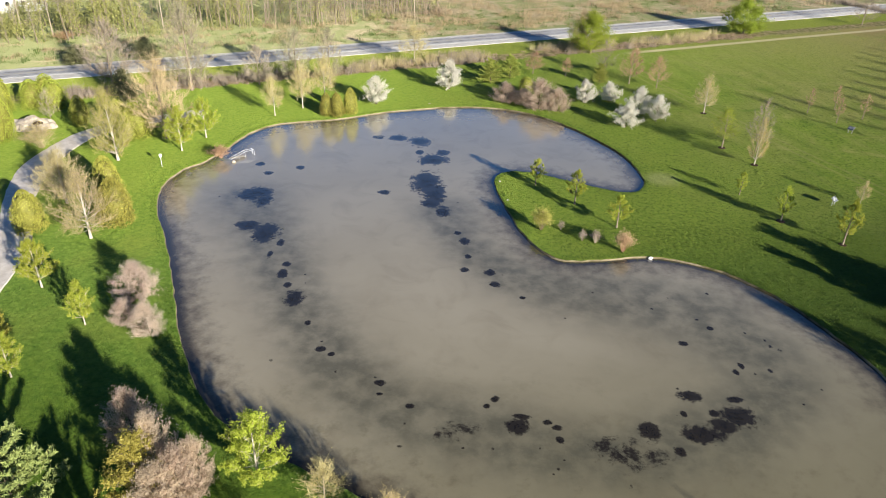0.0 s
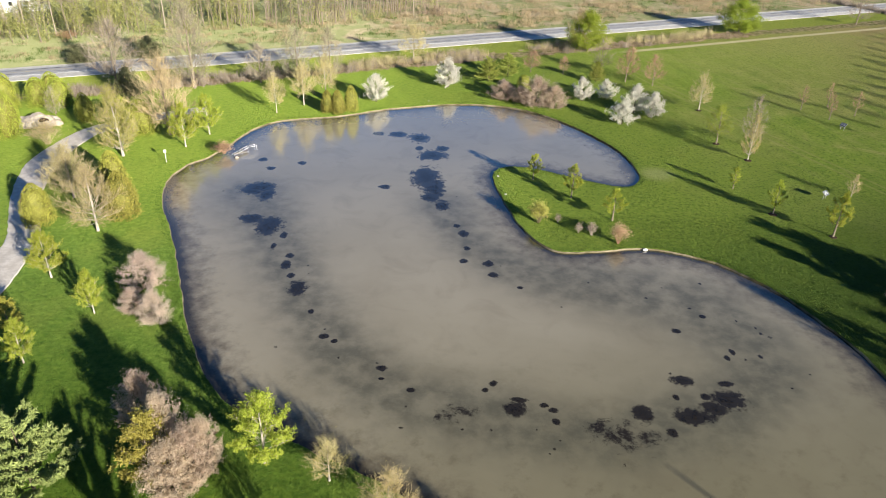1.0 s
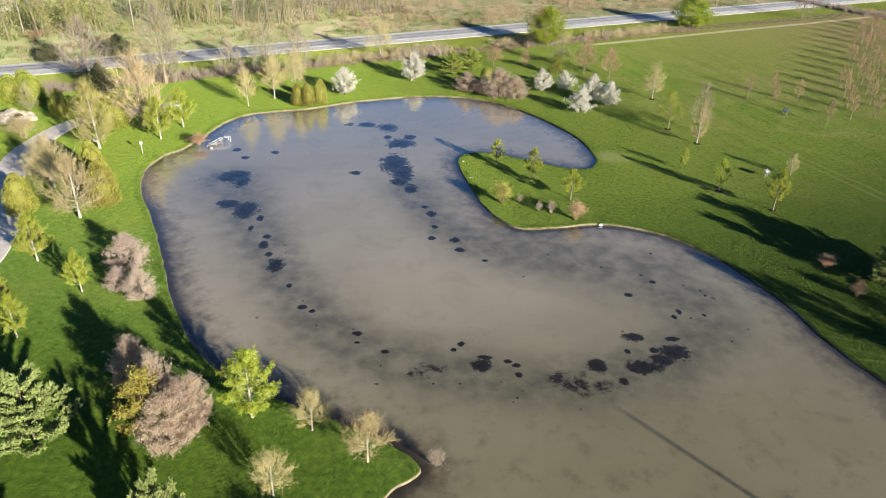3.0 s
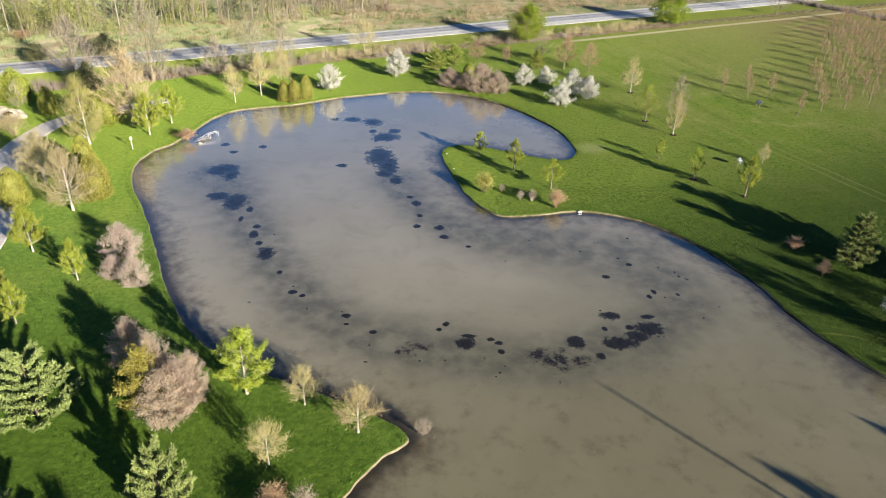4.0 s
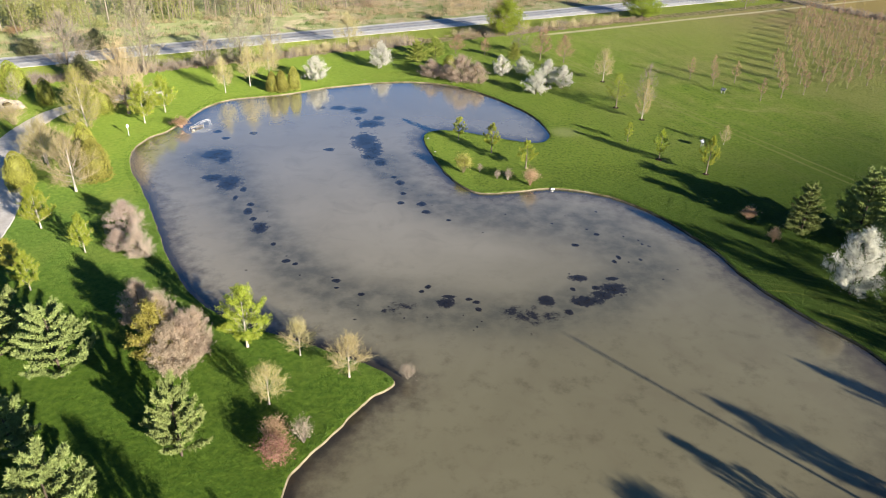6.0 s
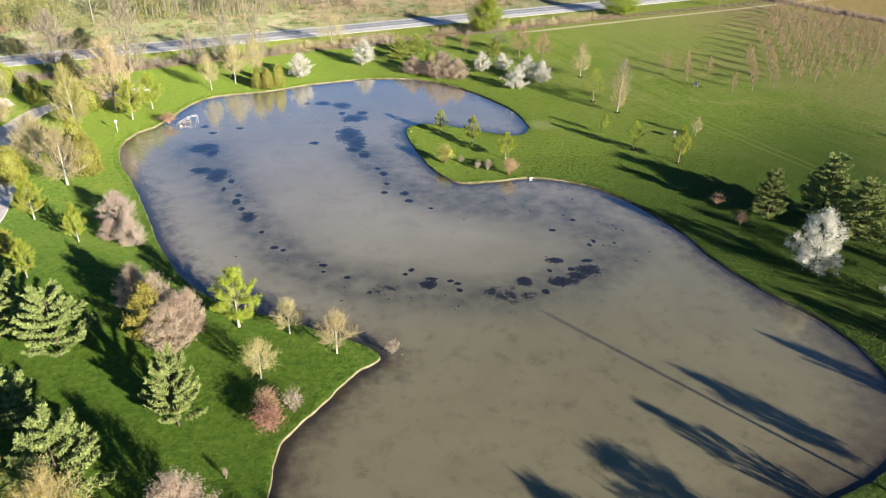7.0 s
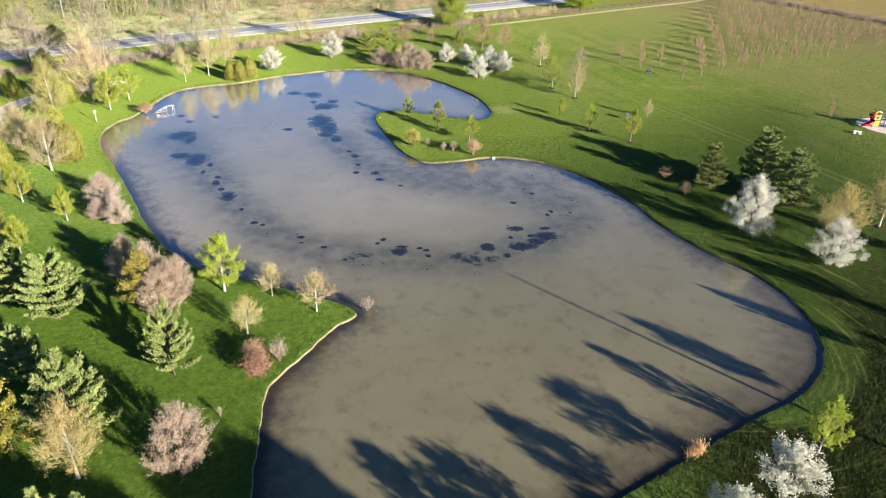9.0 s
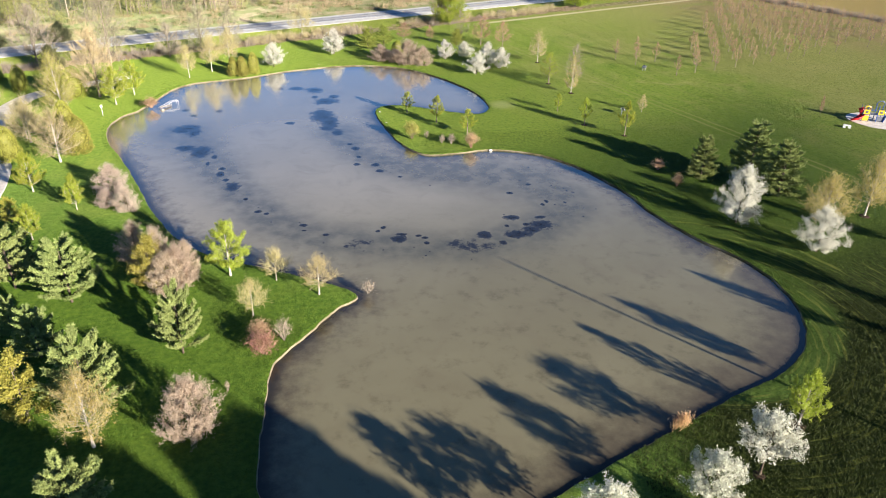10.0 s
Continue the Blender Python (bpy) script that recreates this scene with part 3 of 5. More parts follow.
WATER_Z = -0.25
SHORE_WEST_NORTH = [
    (0.5, 30.5), (-4.0, 34.1), (-9.1, 36.7), (-13.2, 38.9), (-18.2, 42.1), (-22.1, 46.8), (-25.7, 53.2), (-28.2, 58.8), (-31.6, 66.5), (-34.8, 73.2), (-38.4, 80.4), (-40.1, 87.0), (-39.5, 92.3), (-37.2, 96.0), (-35.6, 100.8), (-33.8, 108.0), (-30.0, 113.0), (-20.4, 116.5), (-11.0, 121.7), (1.1, 125.2), (10.8, 123.8), (18.7, 117.2), (25.6, 105.8), (27.6, 96.2), (26.4, 91.4), (23.5, 90.2), (17.5, 92.8), (11.3, 95.9), (7.2, 95.6),
]
SHORE_EAST_SOUTH = [
    (5.8, 91.8), (7.3, 82.9), (9.4, 75.4), (12.6, 71.0), (16.7, 71.0), (23.5, 72.2), (30.2, 70.1), (35.8, 64.0), (39.8, 54.6), (41.2, 47.5), (43.8, 40.6), (47.8, 33.0), (48.7, 26.4), (46.6, 19.2), (41.6, 13.8), (34.1, 10.4), (26.4, 6.7), (17.5, 2.4), (9.6, -1.4), (1.2, -3.1), (-5.4, -1.2), (-7.9, 4.8), (-8.0, 13.2), (-7.7, 19.2), (-4.9, 23.6), (-1.6, 28.3),
]


def smooth_ring(points, step):
    """A closed curve through the points, in even steps."""
    p = np.array(points, float)
    fine = []
    for i in range(len(p)):
        a, b, c, d = p[i - 1], p[i], p[(i + 1) % len(p)], p[(i + 2) % len(p)]
        for t in np.linspace(0, 1, 24, endpoint=False):
            fine.append(0.5 * (2 * b + (c - a) * t + (2 * a - 5 * b + 4 * c - d) * t * t + (3 * b - a - 3 * c + d) * t**3))
    fine = np.array(fine)
    gap = np.linalg.norm(np.roll(fine, -1, 0) - fine, axis=1)
    at = np.r_[0, np.cumsum(gap)]
    k = np.linspace(0, at[-1], int(at[-1] / step), endpoint=False)
    ring = np.r_[fine, fine[:1]]
    return np.stack([np.interp(k, at, ring[:, 0]), np.interp(k, at, ring[:, 1])], 1)


SHORE = smooth_ring(SHORE_WEST_NORTH + SHORE_EAST_SOUTH, 0.45)
area = 0.5 * np.sum(SHORE[:, 0] * np.roll(SHORE[:, 1], -1) - SHORE[:, 1] * np.roll(SHORE[:, 0], -1))
if area < 0:
    SHORE = SHORE[::-1]
side = np.roll(SHORE, -1, 0) - np.roll(SHORE, 1, 0)
SHORE_OUT = np.stack([side[:, 1], -side[:, 0]], 1) / np.linalg.norm(side, axis=1, keepdims=True)
wobble = np.array([noise.noise((x * 0.7, y * 0.7, 0.3)) for x, y in SHORE])
SHORE = SHORE + SHORE_OUT * (wobble * 0.16)[:, None]


def inside_pond(p):
    x, y = p[:, :1], p[:, 1:]
    a, b = SHORE, np.roll(SHORE, -1, 0)
    cross = ((a[:, 1] > y) != (b[:, 1] > y)) & (x < (b[:, 0] - a[:, 0]) * (y - a[:, 1]) / (b[:, 1] - a[:, 1] + 1e-12) + a[:, 0])
    return cross.sum(1) % 2 == 1


def shore_distance(p):
    return np.array([np.sqrt(((SHORE - q) ** 2).sum(1).min()) for q in p])


def grid(x0, x1, y0, y1, step, jitter=0.25):
    xs, ys = np.meshgrid(np.arange(x0, x1, step), np.arange(y0, y1, step))
    p = np.stack([xs.ravel(), ys.ravel()], 1)
    return p + np.random.uniform(-jitter, jitter, p.shape) * step


def land_z(x, y):
    """Gentle unevenness of the lawn."""
    return 0.10 * noise.noise((x * 0.05, y * 0.05, 1.0)) + 0.05 * noise.noise((x * 0.3, y * 0.3, 4.0))


def make_ground():
    near = grid(-75, 105, -30, 150, 1.6)
    wide = np.concatenate([grid(-240, 320, -160, 420, 9.0), grid(-700, 800, -600, 900, 90.0)])
    wide = wide[~((wide[:, 0] > -76) & (wide[:, 0] < 106) & (wide[:, 1] > -31) & (wide[:, 1] < 151))]
    ring2, ring3 = SHORE + SHORE_OUT * 0.35, SHORE[::2] + SHORE_OUT[::2] * 1.0
    far = np.array([(-3000, -3000), (3000, -3000), (3000, 3000), (-3000, 3000)], float)
    pts = np.concatenate([near, wide])
    pts = pts[~inside_pond(pts)]
    d = shore_distance(pts)
    pts = pts[d > 0.9]
    every = np.concatenate([SHORE, ring2, ring3, pts, far])
    n = len(SHORE)
    edges = [(i, (i + 1) % n) for i in range(n)]
    v, _, f, *_ = delaunay_2d_cdt([Vector(p) for p in every], edges, [], 0, 1e-5)
    v = np.array([tuple(q) for q in v])
    mids = np.array([v[list(t)].mean(0) for t in f])
    keep = ~inside_pond(mids)
    close = (np.abs(v) < 420).all(1)
    z = np.zeros(len(v))
    dist = np.full(len(v), 99.0)
    dist[close] = shore_distance(v[close])
    for i in range(len(v)):
        if close[i]:
            z[i] = land_z(*v[i]) * min(1.0, dist[i] / 3.0) - 0.06 * max(0.0, 1 - dist[i] / 0.3)
            d = ROAD_N[0] * v[i][0] + ROAD_N[1] * v[i][1]
            if 150 < d < 168:
                z[i] = -0.06
    ob = part("ground", ([(a, b, c) for (a, b), c in zip(v.tolist(), z.tolist())], [tuple(t) for t, k in zip(f, keep) if k]), M_GROUND)
    ob.data.polygons.foreach_set("use_smooth", np.ones(len(ob.data.polygons), bool))
    return tagged(ob, "mown green lawn with rough field and straw verge", "ground", kind="structure")


# clouds of sunken weed: place and reach
MURK = [(-27.6, 84.6, 3.8), (-21.6, 72.6, 3.4), (-18.0, 64.0, 3.0), (-12.7, 54.1, 3.0), (-9.5, 49.2, 3.1), (-4.2, 44.4, 2.9), (3.0, 42.2, 3.3), (8.0, 41.1, 2.8), (14.2, 40.1, 2.7), (23.2, 43.6, 3.3), (30.3, 49.3, 3.0), (29.5, 55.0, 4.2), (26.8, 60.5, 4.8), (20.3, 63.2, 4.6), (12.6, 64.7, 3.8), (6.8, 66.9, 2.9), (2.1, 72.9, 2.7), (-2.5, 86.6, 3.5)]
# mats of weed: place and two reaches
WEED_SOUTH = [(25.1, 45.5, 1.5, 1.2), (21.5, 43.2, 1.6, 1.0), (23.5, 44.4, 1.1, 0.8), (17.1, 43.4, 0.9, 1.0), (21.7, 47.9, 1.0, 0.7), (19.1, 41.2, 0.5, 0.5), (6.1, 43.3, 0.9, 0.9), (6.6, 44.5, 0.7, 0.3), (4.3, 46.5, 0.4, 0.4), (3.6, 45.6, 0.3, 0.3), (9.5, 41.9, 0.3, 0.4), (9.4, 43.3, 0.4, 0.3), (8.7, 43.9, 0.4, 0.3), (-5.9, 48.1, 0.5, 0.4), (-5.8, 46.6, 0.3, 0.2), (-3.0, 45.2, 0.4, 0.3), (26.9, 51.5, 0.3, 0.4), (27.7, 52.5, 0.3, 0.5), (23.1, 55.6, 0.5, 0.4), (26.5, 58.4, 0.3, 0.3), (25.6, 47.7, 0.7, 0.4), (23.2, 45.8, 0.4, 0.4), (20.5, 45.6, 0.3, 0.4)]
WEED_SUNK = [(14.8, 40.8, 1.8, 1.3), (13.2, 41.2, 0.8, 0.9), (16.5, 40.4, 1.4, 0.8), (1.2, 42.7, 1.2, 0.6), (0.2, 42.2, 0.9, 0.5)]
WEED_WEST = [(-26.9, 86.3, 2.1, 1.7), (-27.7, 84.9, 1.5, 1.1), (-25.4, 83.9, 1.1, 1.6), (-25.5, 76.8, 1.5, 1.2), (-22.9, 74.9, 1.6, 2.3), (-20.5, 72.7, 0.5, 0.7), (-21.1, 69.9, 0.3, 0.8), (-18.7, 67.8, 0.5, 0.5), (-18.7, 65.7, 0.6, 1.1), (-16.3, 61.0, 1.0, 1.5), (-17.6, 63.5, 0.4, 0.5), (-14.1, 56.7, 0.3, 0.4), (-12.0, 52.6, 0.5, 0.4), (-10.9, 51.9, 0.3, 0.3), (-28.9, 96.1, 0.7, 0.7), (-27.0, 93.0, 0.6, 0.6), (-22.9, 95.2, 0.6, 0.6)]
WEED_NORTH = [(-12.7, 108.7, 0.9, 0.8), (-9.5, 108.7, 1.3, 1.3), (-5.9, 107.3, 1.6, 2.0), (-5.6, 102.7, 0.6, 0.9), (-3.5, 99.9, 2.1, 2.0), (-1.9, 103.0, 0.9, 1.2), (-4.0, 91.6, 2.0, 3.6), (-2.6, 87.9, 1.4, 3.4), (-3.2, 84.8, 1.1, 1.2), (-1.4, 82.3, 1.0, 1.5), (-9.6, 87.7, 0.8, 0.7), (1.5, 74.6, 0.6, 0.9), (0.7, 76.7, 0.4, 0.4), (2.0, 71.0, 0.4, 0.5), (1.6, 68.0, 0.5, 0.5), (4.5, 67.6, 0.6, 0.7), (4.9, 65.2, 0.6, 0.5), (7.8, 62.7, 0.3, 0.3)]
WEEDS = WEED_SOUTH + WEED_WEST + WEED_NORTH


def weed_specks():
    """Scraps of weed strewn along the clouds."""
    rng = np.random.default_rng(17)
    out = []
    for x, y, r in MURK + MURK[:1] + MURK[7:12]:
        for _ in range(2):
            px, py = x + rng.normal() * r * 0.55, y + rng.normal() * r * 0.55
            k = rng.uniform(0.10, 0.24)
            out.append((px, py, k, k * rng.uniform(0.7, 1.5)))
    return out


SPECKS = weed_specks()


def make_water():
    pts = grid(-45, 55, -8, 130, 1.3)
    pts = pts[inside_pond(pts)]
    pts = pts[shore_distance(pts) > 0.5]
    a = np.arange(60) * 2.4
    r = np.sqrt((np.arange(60) + 0.5) / 60) * 1.7
    close = np.concatenate([np.stack([x + np.cos(a) * r * rx, y + np.sin(a) * r * ry], 1) for x, y, rx, ry in WEEDS + WEED_SUNK + SPECKS])
    close = close[inside_pond(close)]
    pts = np.concatenate([pts, close[shore_distance(close) > 0.5]])
    edge = SHORE + SHORE_OUT * 0.06
    n = len(edge)
    v, _, f, *_ = delaunay_2d_cdt([Vector(p) for p in np.concatenate([edge, pts])], [(i, (i + 1) % n) for i in range(n)], [], 1, 1e-5)
    v = np.array([tuple(q) for q in v])
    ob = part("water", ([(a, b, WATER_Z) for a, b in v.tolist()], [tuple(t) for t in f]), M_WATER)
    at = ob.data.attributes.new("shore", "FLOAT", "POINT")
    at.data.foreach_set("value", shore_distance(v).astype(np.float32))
    murk = np.zeros(len(v))
    for (x0, y0, r0), (x1, y1, r1) in zip(MURK[:-1], MURK[1:]):
        for k in (0.0, 0.34, 0.67):
            x, y, r = x0 + (x1 - x0) * k, y0 + (y1 - y0) * k, r0 + (r1 - r0) * k
            murk = np.maximum(murk, np.exp(-((v - (x, y)) ** 2).sum(1) / (r * r) * 0.62))
    mat = np.full(len(v), -4.0)
    for lot, top, fall in ((WEEDS, 2.05, 1.50), (WEED_SUNK, 0.74, 0.45), (SPECKS, 0.95, 0.75)):
        for x, y, rx, ry in lot:
            mat = np.maximum(mat, top - fall * np.sqrt(((v - (x, y)) ** 2 / (rx * rx, ry * ry)).sum(1)))
    at = ob.data.attributes.new("weed", "FLOAT", "POINT")
    at.data.foreach_set("value", np.clip(mat, -4.0, 2.0).astype(np.float32))
    at = ob.data.attributes.new("murk", "FLOAT", "POINT")
    at.data.foreach_set("value", np.clip(murk * 1.3, 0.0, 1.0).astype(np.float32))
    bed = part("pond_bed", ([(a, b, WATER_Z - 0.5) for a, b in v.tolist()], [tuple(t) for t in f]), M_MULCH)
    tagged(bed, "dark mud bed below the pond water", "ground", kind="structure")
    return tagged(ob, "still muddy brown pond water mirroring the sky", "water", kind="structure")


def make_bank():
    """The worn sandy edge between lawn and water."""
    g = Geo()
    k = len(SHORE)
    rows = []
    for off, z in ((0.05, -0.075), (0.0, -0.06), (-0.04, -0.14), (-0.10, -0.30), (-0.16, -0.50), (-0.22, -1.1)):
        j = np.array([noise.noise((x * 1.9, y * 1.9, off * 7)) for x, y in SHORE])
        q = SHORE + SHORE_OUT * (off + 0.05 * j)[:, None]
        rows.append(np.c_[q, np.full(k, z) + 0.03 * j])
    v = np.concatenate(rows)
    f = [(r * k + i, r * k + (i + 1) % k, (r + 1) * k + (i + 1) % k, (r + 1) * k + i) for r in range(len(rows) - 1) for i in range(k)]
    g.add(v, f)
    ob = part("pond_bank", g.mesh("pond_bank", M_BANK), None)
    return tagged(ob, "worn pale sandy bank round the pond", "bank", kind="structure")


def on_road(u, d, z=0.0):
    """u metres along the road, d metres across the land from the pond towards it."""
    return (0.909 * u - 0.416 * d, 0.416 * u + 0.909 * d, z)


def strip(name, d0, d1, z, material, label, category, u0=-700, u1=900, step=20, rag=0.0, kind="structure", crown=0.0):
    g = Geo()
    us = np.arange(u0, u1 + 0.1, step)
    rows = []
    for i, u in enumerate(us):
        a = rag * noise.noise((u * 0.21, 3.0, d0))
        b = rag * noise.noise((u * 0.17, 9.0, d1))
        mid = (d0 + d1) / 2
        rows += [on_road(u, d0 + a, z - 0.08), on_road(u, d0 + a + 0.06, z), on_road(u, mid, z + crown), on_road(u, d1 + b - 0.06, z), on_road(u, d1 + b, z - 0.08)]
    f = [(5 * i + j, 5 * i + 5 + j, 5 * i + 6 + j, 5 * i + 1 + j) for i in range(len(us) - 1) for j in range(4)]
    f = [t[::-1] for t in f]
    g.add(rows, f)
    return tagged(part(name, g.mesh(name, material), None), label, category, kind=kind)


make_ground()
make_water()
make_bank()
strip("road_shoulder_south", 154.0, 157.4, 0.02, M_SHOULDER, "pale gravel shoulder beside the country road", "road", -330, 420, 4, 0.35)
strip("road_shoulder_north", 162.9, 164.2, 0.02, M_SHOULDER, "pale gravel shoulder on the far road edge", "road", -330, 420, 4, 0.35)
strip("road", 157.2, 163.0, 0.05, M_ASPHALT, "grey two-lane asphalt country road", "road", -700, 900, 10, 0.0, crown=0.04)
for d, m in ((157.55, M_PAINT), (162.65, M_PAINT)):
    strip("trim", d - 0.06, d + 0.06, 0.068, m, "white painted edge line on the road", "road marking", -330, 420, 10)
strip("trim", 160.02, 160.14, 0.098, M_YELLOW_LINE, "worn yellow centre line on the road", "road marking", -330, 420, 10)
for d in (158.9, 161.4):
    strip("trim", d - 0.05, d + 0.05, 0.086, M_TAR, "dark tar seam along the worn asphalt", "road marking", -200, 300, 3, 0.35)


def ribbon(name, points, widths, z, material, label):
    """A path along a smooth line, with ragged edges."""
    p = np.array(points, float)
    fine, ws = [], []
    for i in range(len(p) - 1):
        a, b, c, d = p[max(i - 1, 0)], p[i], p[i + 1], p[min(i + 2, len(p) - 1)]
        for t in np.linspace(0, 1, 14, endpoint=False):
            fine.append(0.5 * (2 * b + (c - a) * t + (2 * a - 5 * b + 4 * c - d) * t * t + (3 * b - a - 3 * c + d) * t**3))
            ws.append(widths[i] * (1 - t) + widths[i + 1] * t)
    q = np.array(fine)
    tan = np.gradient(q, axis=0)
    nor = np.stack([-tan[:, 1], tan[:, 0]], 1) / np.linalg.norm(tan, axis=1, keepdims=True)
    rows = []
    for i, (c, m, w) in enumerate(zip(q, nor, ws)):
        w *= 1.2
        l = w / 2 + 0.22 * noise.noise((c[0] * 0.8, c[1] * 0.8, 1.0))
        r = w / 2 + 0.22 * noise.noise((c[0] * 0.8, c[1] * 0.8, 8.0))
        for off, dz in ((l + 0.15, -0.09), (l, 0.0), (0, 0.04), (-r, 0.0), (-r - 0.15, -0.09)):
            rows.append((c[0] + m[0] * off, c[1] + m[1] * off, z + dz + land_z(c[0], c[1])))
    g = Geo()
    g.add(rows, [(5 * i + j, 5 * i + 1 + j, 5 * i + 6 + j, 5 * i + 5 + j) for i in range(len(q) - 1) for j in range(4)])
    return tagged(part(name, g.mesh(name, material), None), label, "path", kind="structure")


ribbon("gravel_path", [(-58, 20), (-53, 38), (-48.5, 54), (-50.4, 67.4), (-53.2, 74), (-57, 81.7), (-59.9, 90.8), (-60.2, 97), (-59.3, 104), (-56.5, 108.5), (-51, 113), (-44, 118)],
       [2.8, 2.8, 2.8, 2.9, 2.9, 3.1, 3.7, 3.3, 3.0, 2.9, 2.6, 2.2], 0.06, M_PATH, "curving pale gravel footpath through the lawn")


def weed(x, y, rx, ry):
    """A ragged mat of pond weed: many small dark tufts at the water's surface, thinning out at its rim."""
    rng = np.random.default_rng(int(abs(x * 71 + y * 131)))
    n = int(12 + 30 * rx * ry)
    a, r = rng.uniform(0, 2 * math.pi, n), rng.random(n) ** 0.55
    stray = rng.random(n) < 0.06
    r = np.where(stray, rng.uniform(0.8, 1.3, n), r * (0.62 + 0.25 * np.sin(a * 3 + x) + 0.15 * np.sin(a * 7 + y)))
    c = np.stack([np.cos(a) * r * rx, np.sin(a) * r * ry, rng.uniform(0.002, 0.03, n)], 1)
    size = np.where(stray, rng.uniform(0.02, 0.05, n), rng.uniform(0.03, 0.08, n)) * (0.7 + 0.3 * min(1.5, rx))
    k = 7
    t = np.arange(k) * 2 * math.pi / k
    rad = size[:, None] * rng.uniform(0.6, 1.3, (n, k))
    v = c[:, None] + np.stack([np.cos(t) * rad * 1.25, np.sin(t) * rad, np.zeros((n, k))], 2)
    g = Geo()
    g.add(v.reshape(-1, 3), np.arange(n * k).reshape(n, k))
    ob = part("weed_mat", g.mesh("weed_mat", M_WEED), None)
    ob.location = (x, y, WATER_Z)
    tagged(ob, "dark ragged mat of pond weed in muddy water", "pond weed", "weed mats", "stuff")


for x, y, rx, ry in WEEDS:
    weed(x, y, rx, ry)


# ---- the kinds of plants ----
kind_of("lime", grow_leafy, 3, 6.0, 4.8, L_LIME, M_PALE_BARK, per=52, size=0.065, limbs=32, twigs=9, up=0.8, loose=0.022)
kind_of("limefar", grow_leafy, 2, 6.0, 4.8, L_LIME, M_PALE_BARK, per=30, size=0.085, limbs=30, twigs=9, up=0.8, loose=0.022)
kind_of("sapling", grow_leafy, 4, 4.5, 2.6, L_LIME, M_BARK, per=34, size=0.066, limbs=20, twigs=6, clear=0.26, up=0.7, loose=0.03)
kind_of("sparse", grow_leafy, 1, 6.3, 4.8, L_GREEN, M_BARK, per=26, size=0.06, limbs=26, twigs=8, clear=0.28)
kind_of("yellowleaf", grow_leafy, 3, 5.0, 3.4, L_YELLOW, M_BARK, per=60, size=0.068, clear=0.03, loose=0.035)
kind_of("oliveleaf", grow_leafy, 1, 5.0, 3.4, L_OLIVE, M_BARK, per=60, size=0.062, clear=0.03, loose=0.035)
kind_of("limegold", grow_bare, 1, 9.8, 6.3, L_LIME_BUD, L_TWIG, M_PALE_BARK, buds=17, size=0.065, limbs=42, twigs=12, clear=0.12, fine=6, twig=0.014)
kind_of("greentree", grow_leafy, 2, 9.5, 9.5, L_GREEN, M_BARK, per=44, size=0.118, clear=0.13, limbs=46, twigs=10, up=0.5, loose=0.03, fit=True, core=900)
kind_of("bud", grow_bare, 4, 5.0, 4.6, L_BUD, L_TWIG, M_PALE_BARK, buds=11, size=0.036, limbs=30, twigs=14, clear=0.26, fine=5, twig=0.012, girth=1.0, vase=True)
kind_of("goldbud", grow_bare, 3, 7.5, 5.6, L_GOLD, L_TWIG, M_PALE_BARK, buds=13, size=0.055, limbs=40, twigs=12, clear=0.22, fine=6, twig=0.014, vase=True)
kind_of("bare", grow_bare, 3, 7.0, 5.8, L_BUD, L_TWIG, M_PALE_BARK, buds=4, size=0.04, limbs=36, twigs=12, clear=0.14, fine=8, twig=0.013, vase=True)
kind_of("goldbare", grow_bare, 2, 9.5, 7.4, L_REDBUD, L_RUST_TWIG, M_BARK, buds=4, size=0.042, limbs=46, twigs=12, clear=0.12, fine=8, twig=0.015, vase=True)
kind_of("greenbare", grow_bare, 2, 10.5, 7.0, L_PALE_BUD, L_GREY_TWIG, M_BARK, buds=12, size=0.065, limbs=40, twigs=10, clear=0.12, fine=6, twig=0.018)
kind_of("greybare", grow_bare, 2, 7.5, 6.5, L_BUD, L_GREY_TWIG, M_BARK, buds=1, size=0.05, limbs=38, twigs=10, clear=0.14, fine=8, twig=0.017)
kind_of("redbare", grow_bare, 3, 5.5, 3.6, L_REDBUD, L_RED_TWIG, M_BARK, buds=5, size=0.045, limbs=28, twigs=9, clear=0.25, fine=6, twig=0.014, girth=0.7)
kind_of("orchard", grow_bare, 4, 5.0, 2.2, L_REDBUD, L_RED_TWIG, M_BARK, buds=5, size=0.04, limbs=18, twigs=6, clear=0.34, rise=1.7, fine=5, girth=0.85, twig=0.017)
kind_of("airy", grow_bare, 3, 6.5, 4.6, L_BUD, L_TWIG, M_PALE_BARK, buds=6, size=0.045, limbs=34, twigs=10, clear=0.2, fine=6, twig=0.014, girth=0.7, vase=True)
kind_of("airygold", grow_bare, 2, 7.5, 3.8, L_GOLD, L_TWIG, M_PALE_BARK, buds=8, size=0.05, limbs=30, twigs=9, clear=0.14, fine=6, twig=0.014, rise=1.6, girth=0.7)
kind_of("airygrey", grow_bare, 2, 7.5, 5.2, L_BUD, L_GREY_TWIG, M_BARK, buds=1, size=0.045, limbs=30, twigs=9, clear=0.2, fine=6, twig=0.011, girth=0.7)
kind_of("white", grow_leafy, 4, 5.2, 5.0, L_WHITE, M_DARK_BARK, per=56, size=0.055, clear=0.10, limbs=34, twigs=9, up=0.55, loose=0.026, fit=True, core=1200)
kind_of("whitefar", grow_leafy, 4, 5.2, 5.0, L_WHITE, M_DARK_BARK, per=26, size=0.09, clear=0.14, limbs=30, twigs=9, up=0.55, loose=0.034, fit=True, core=500)
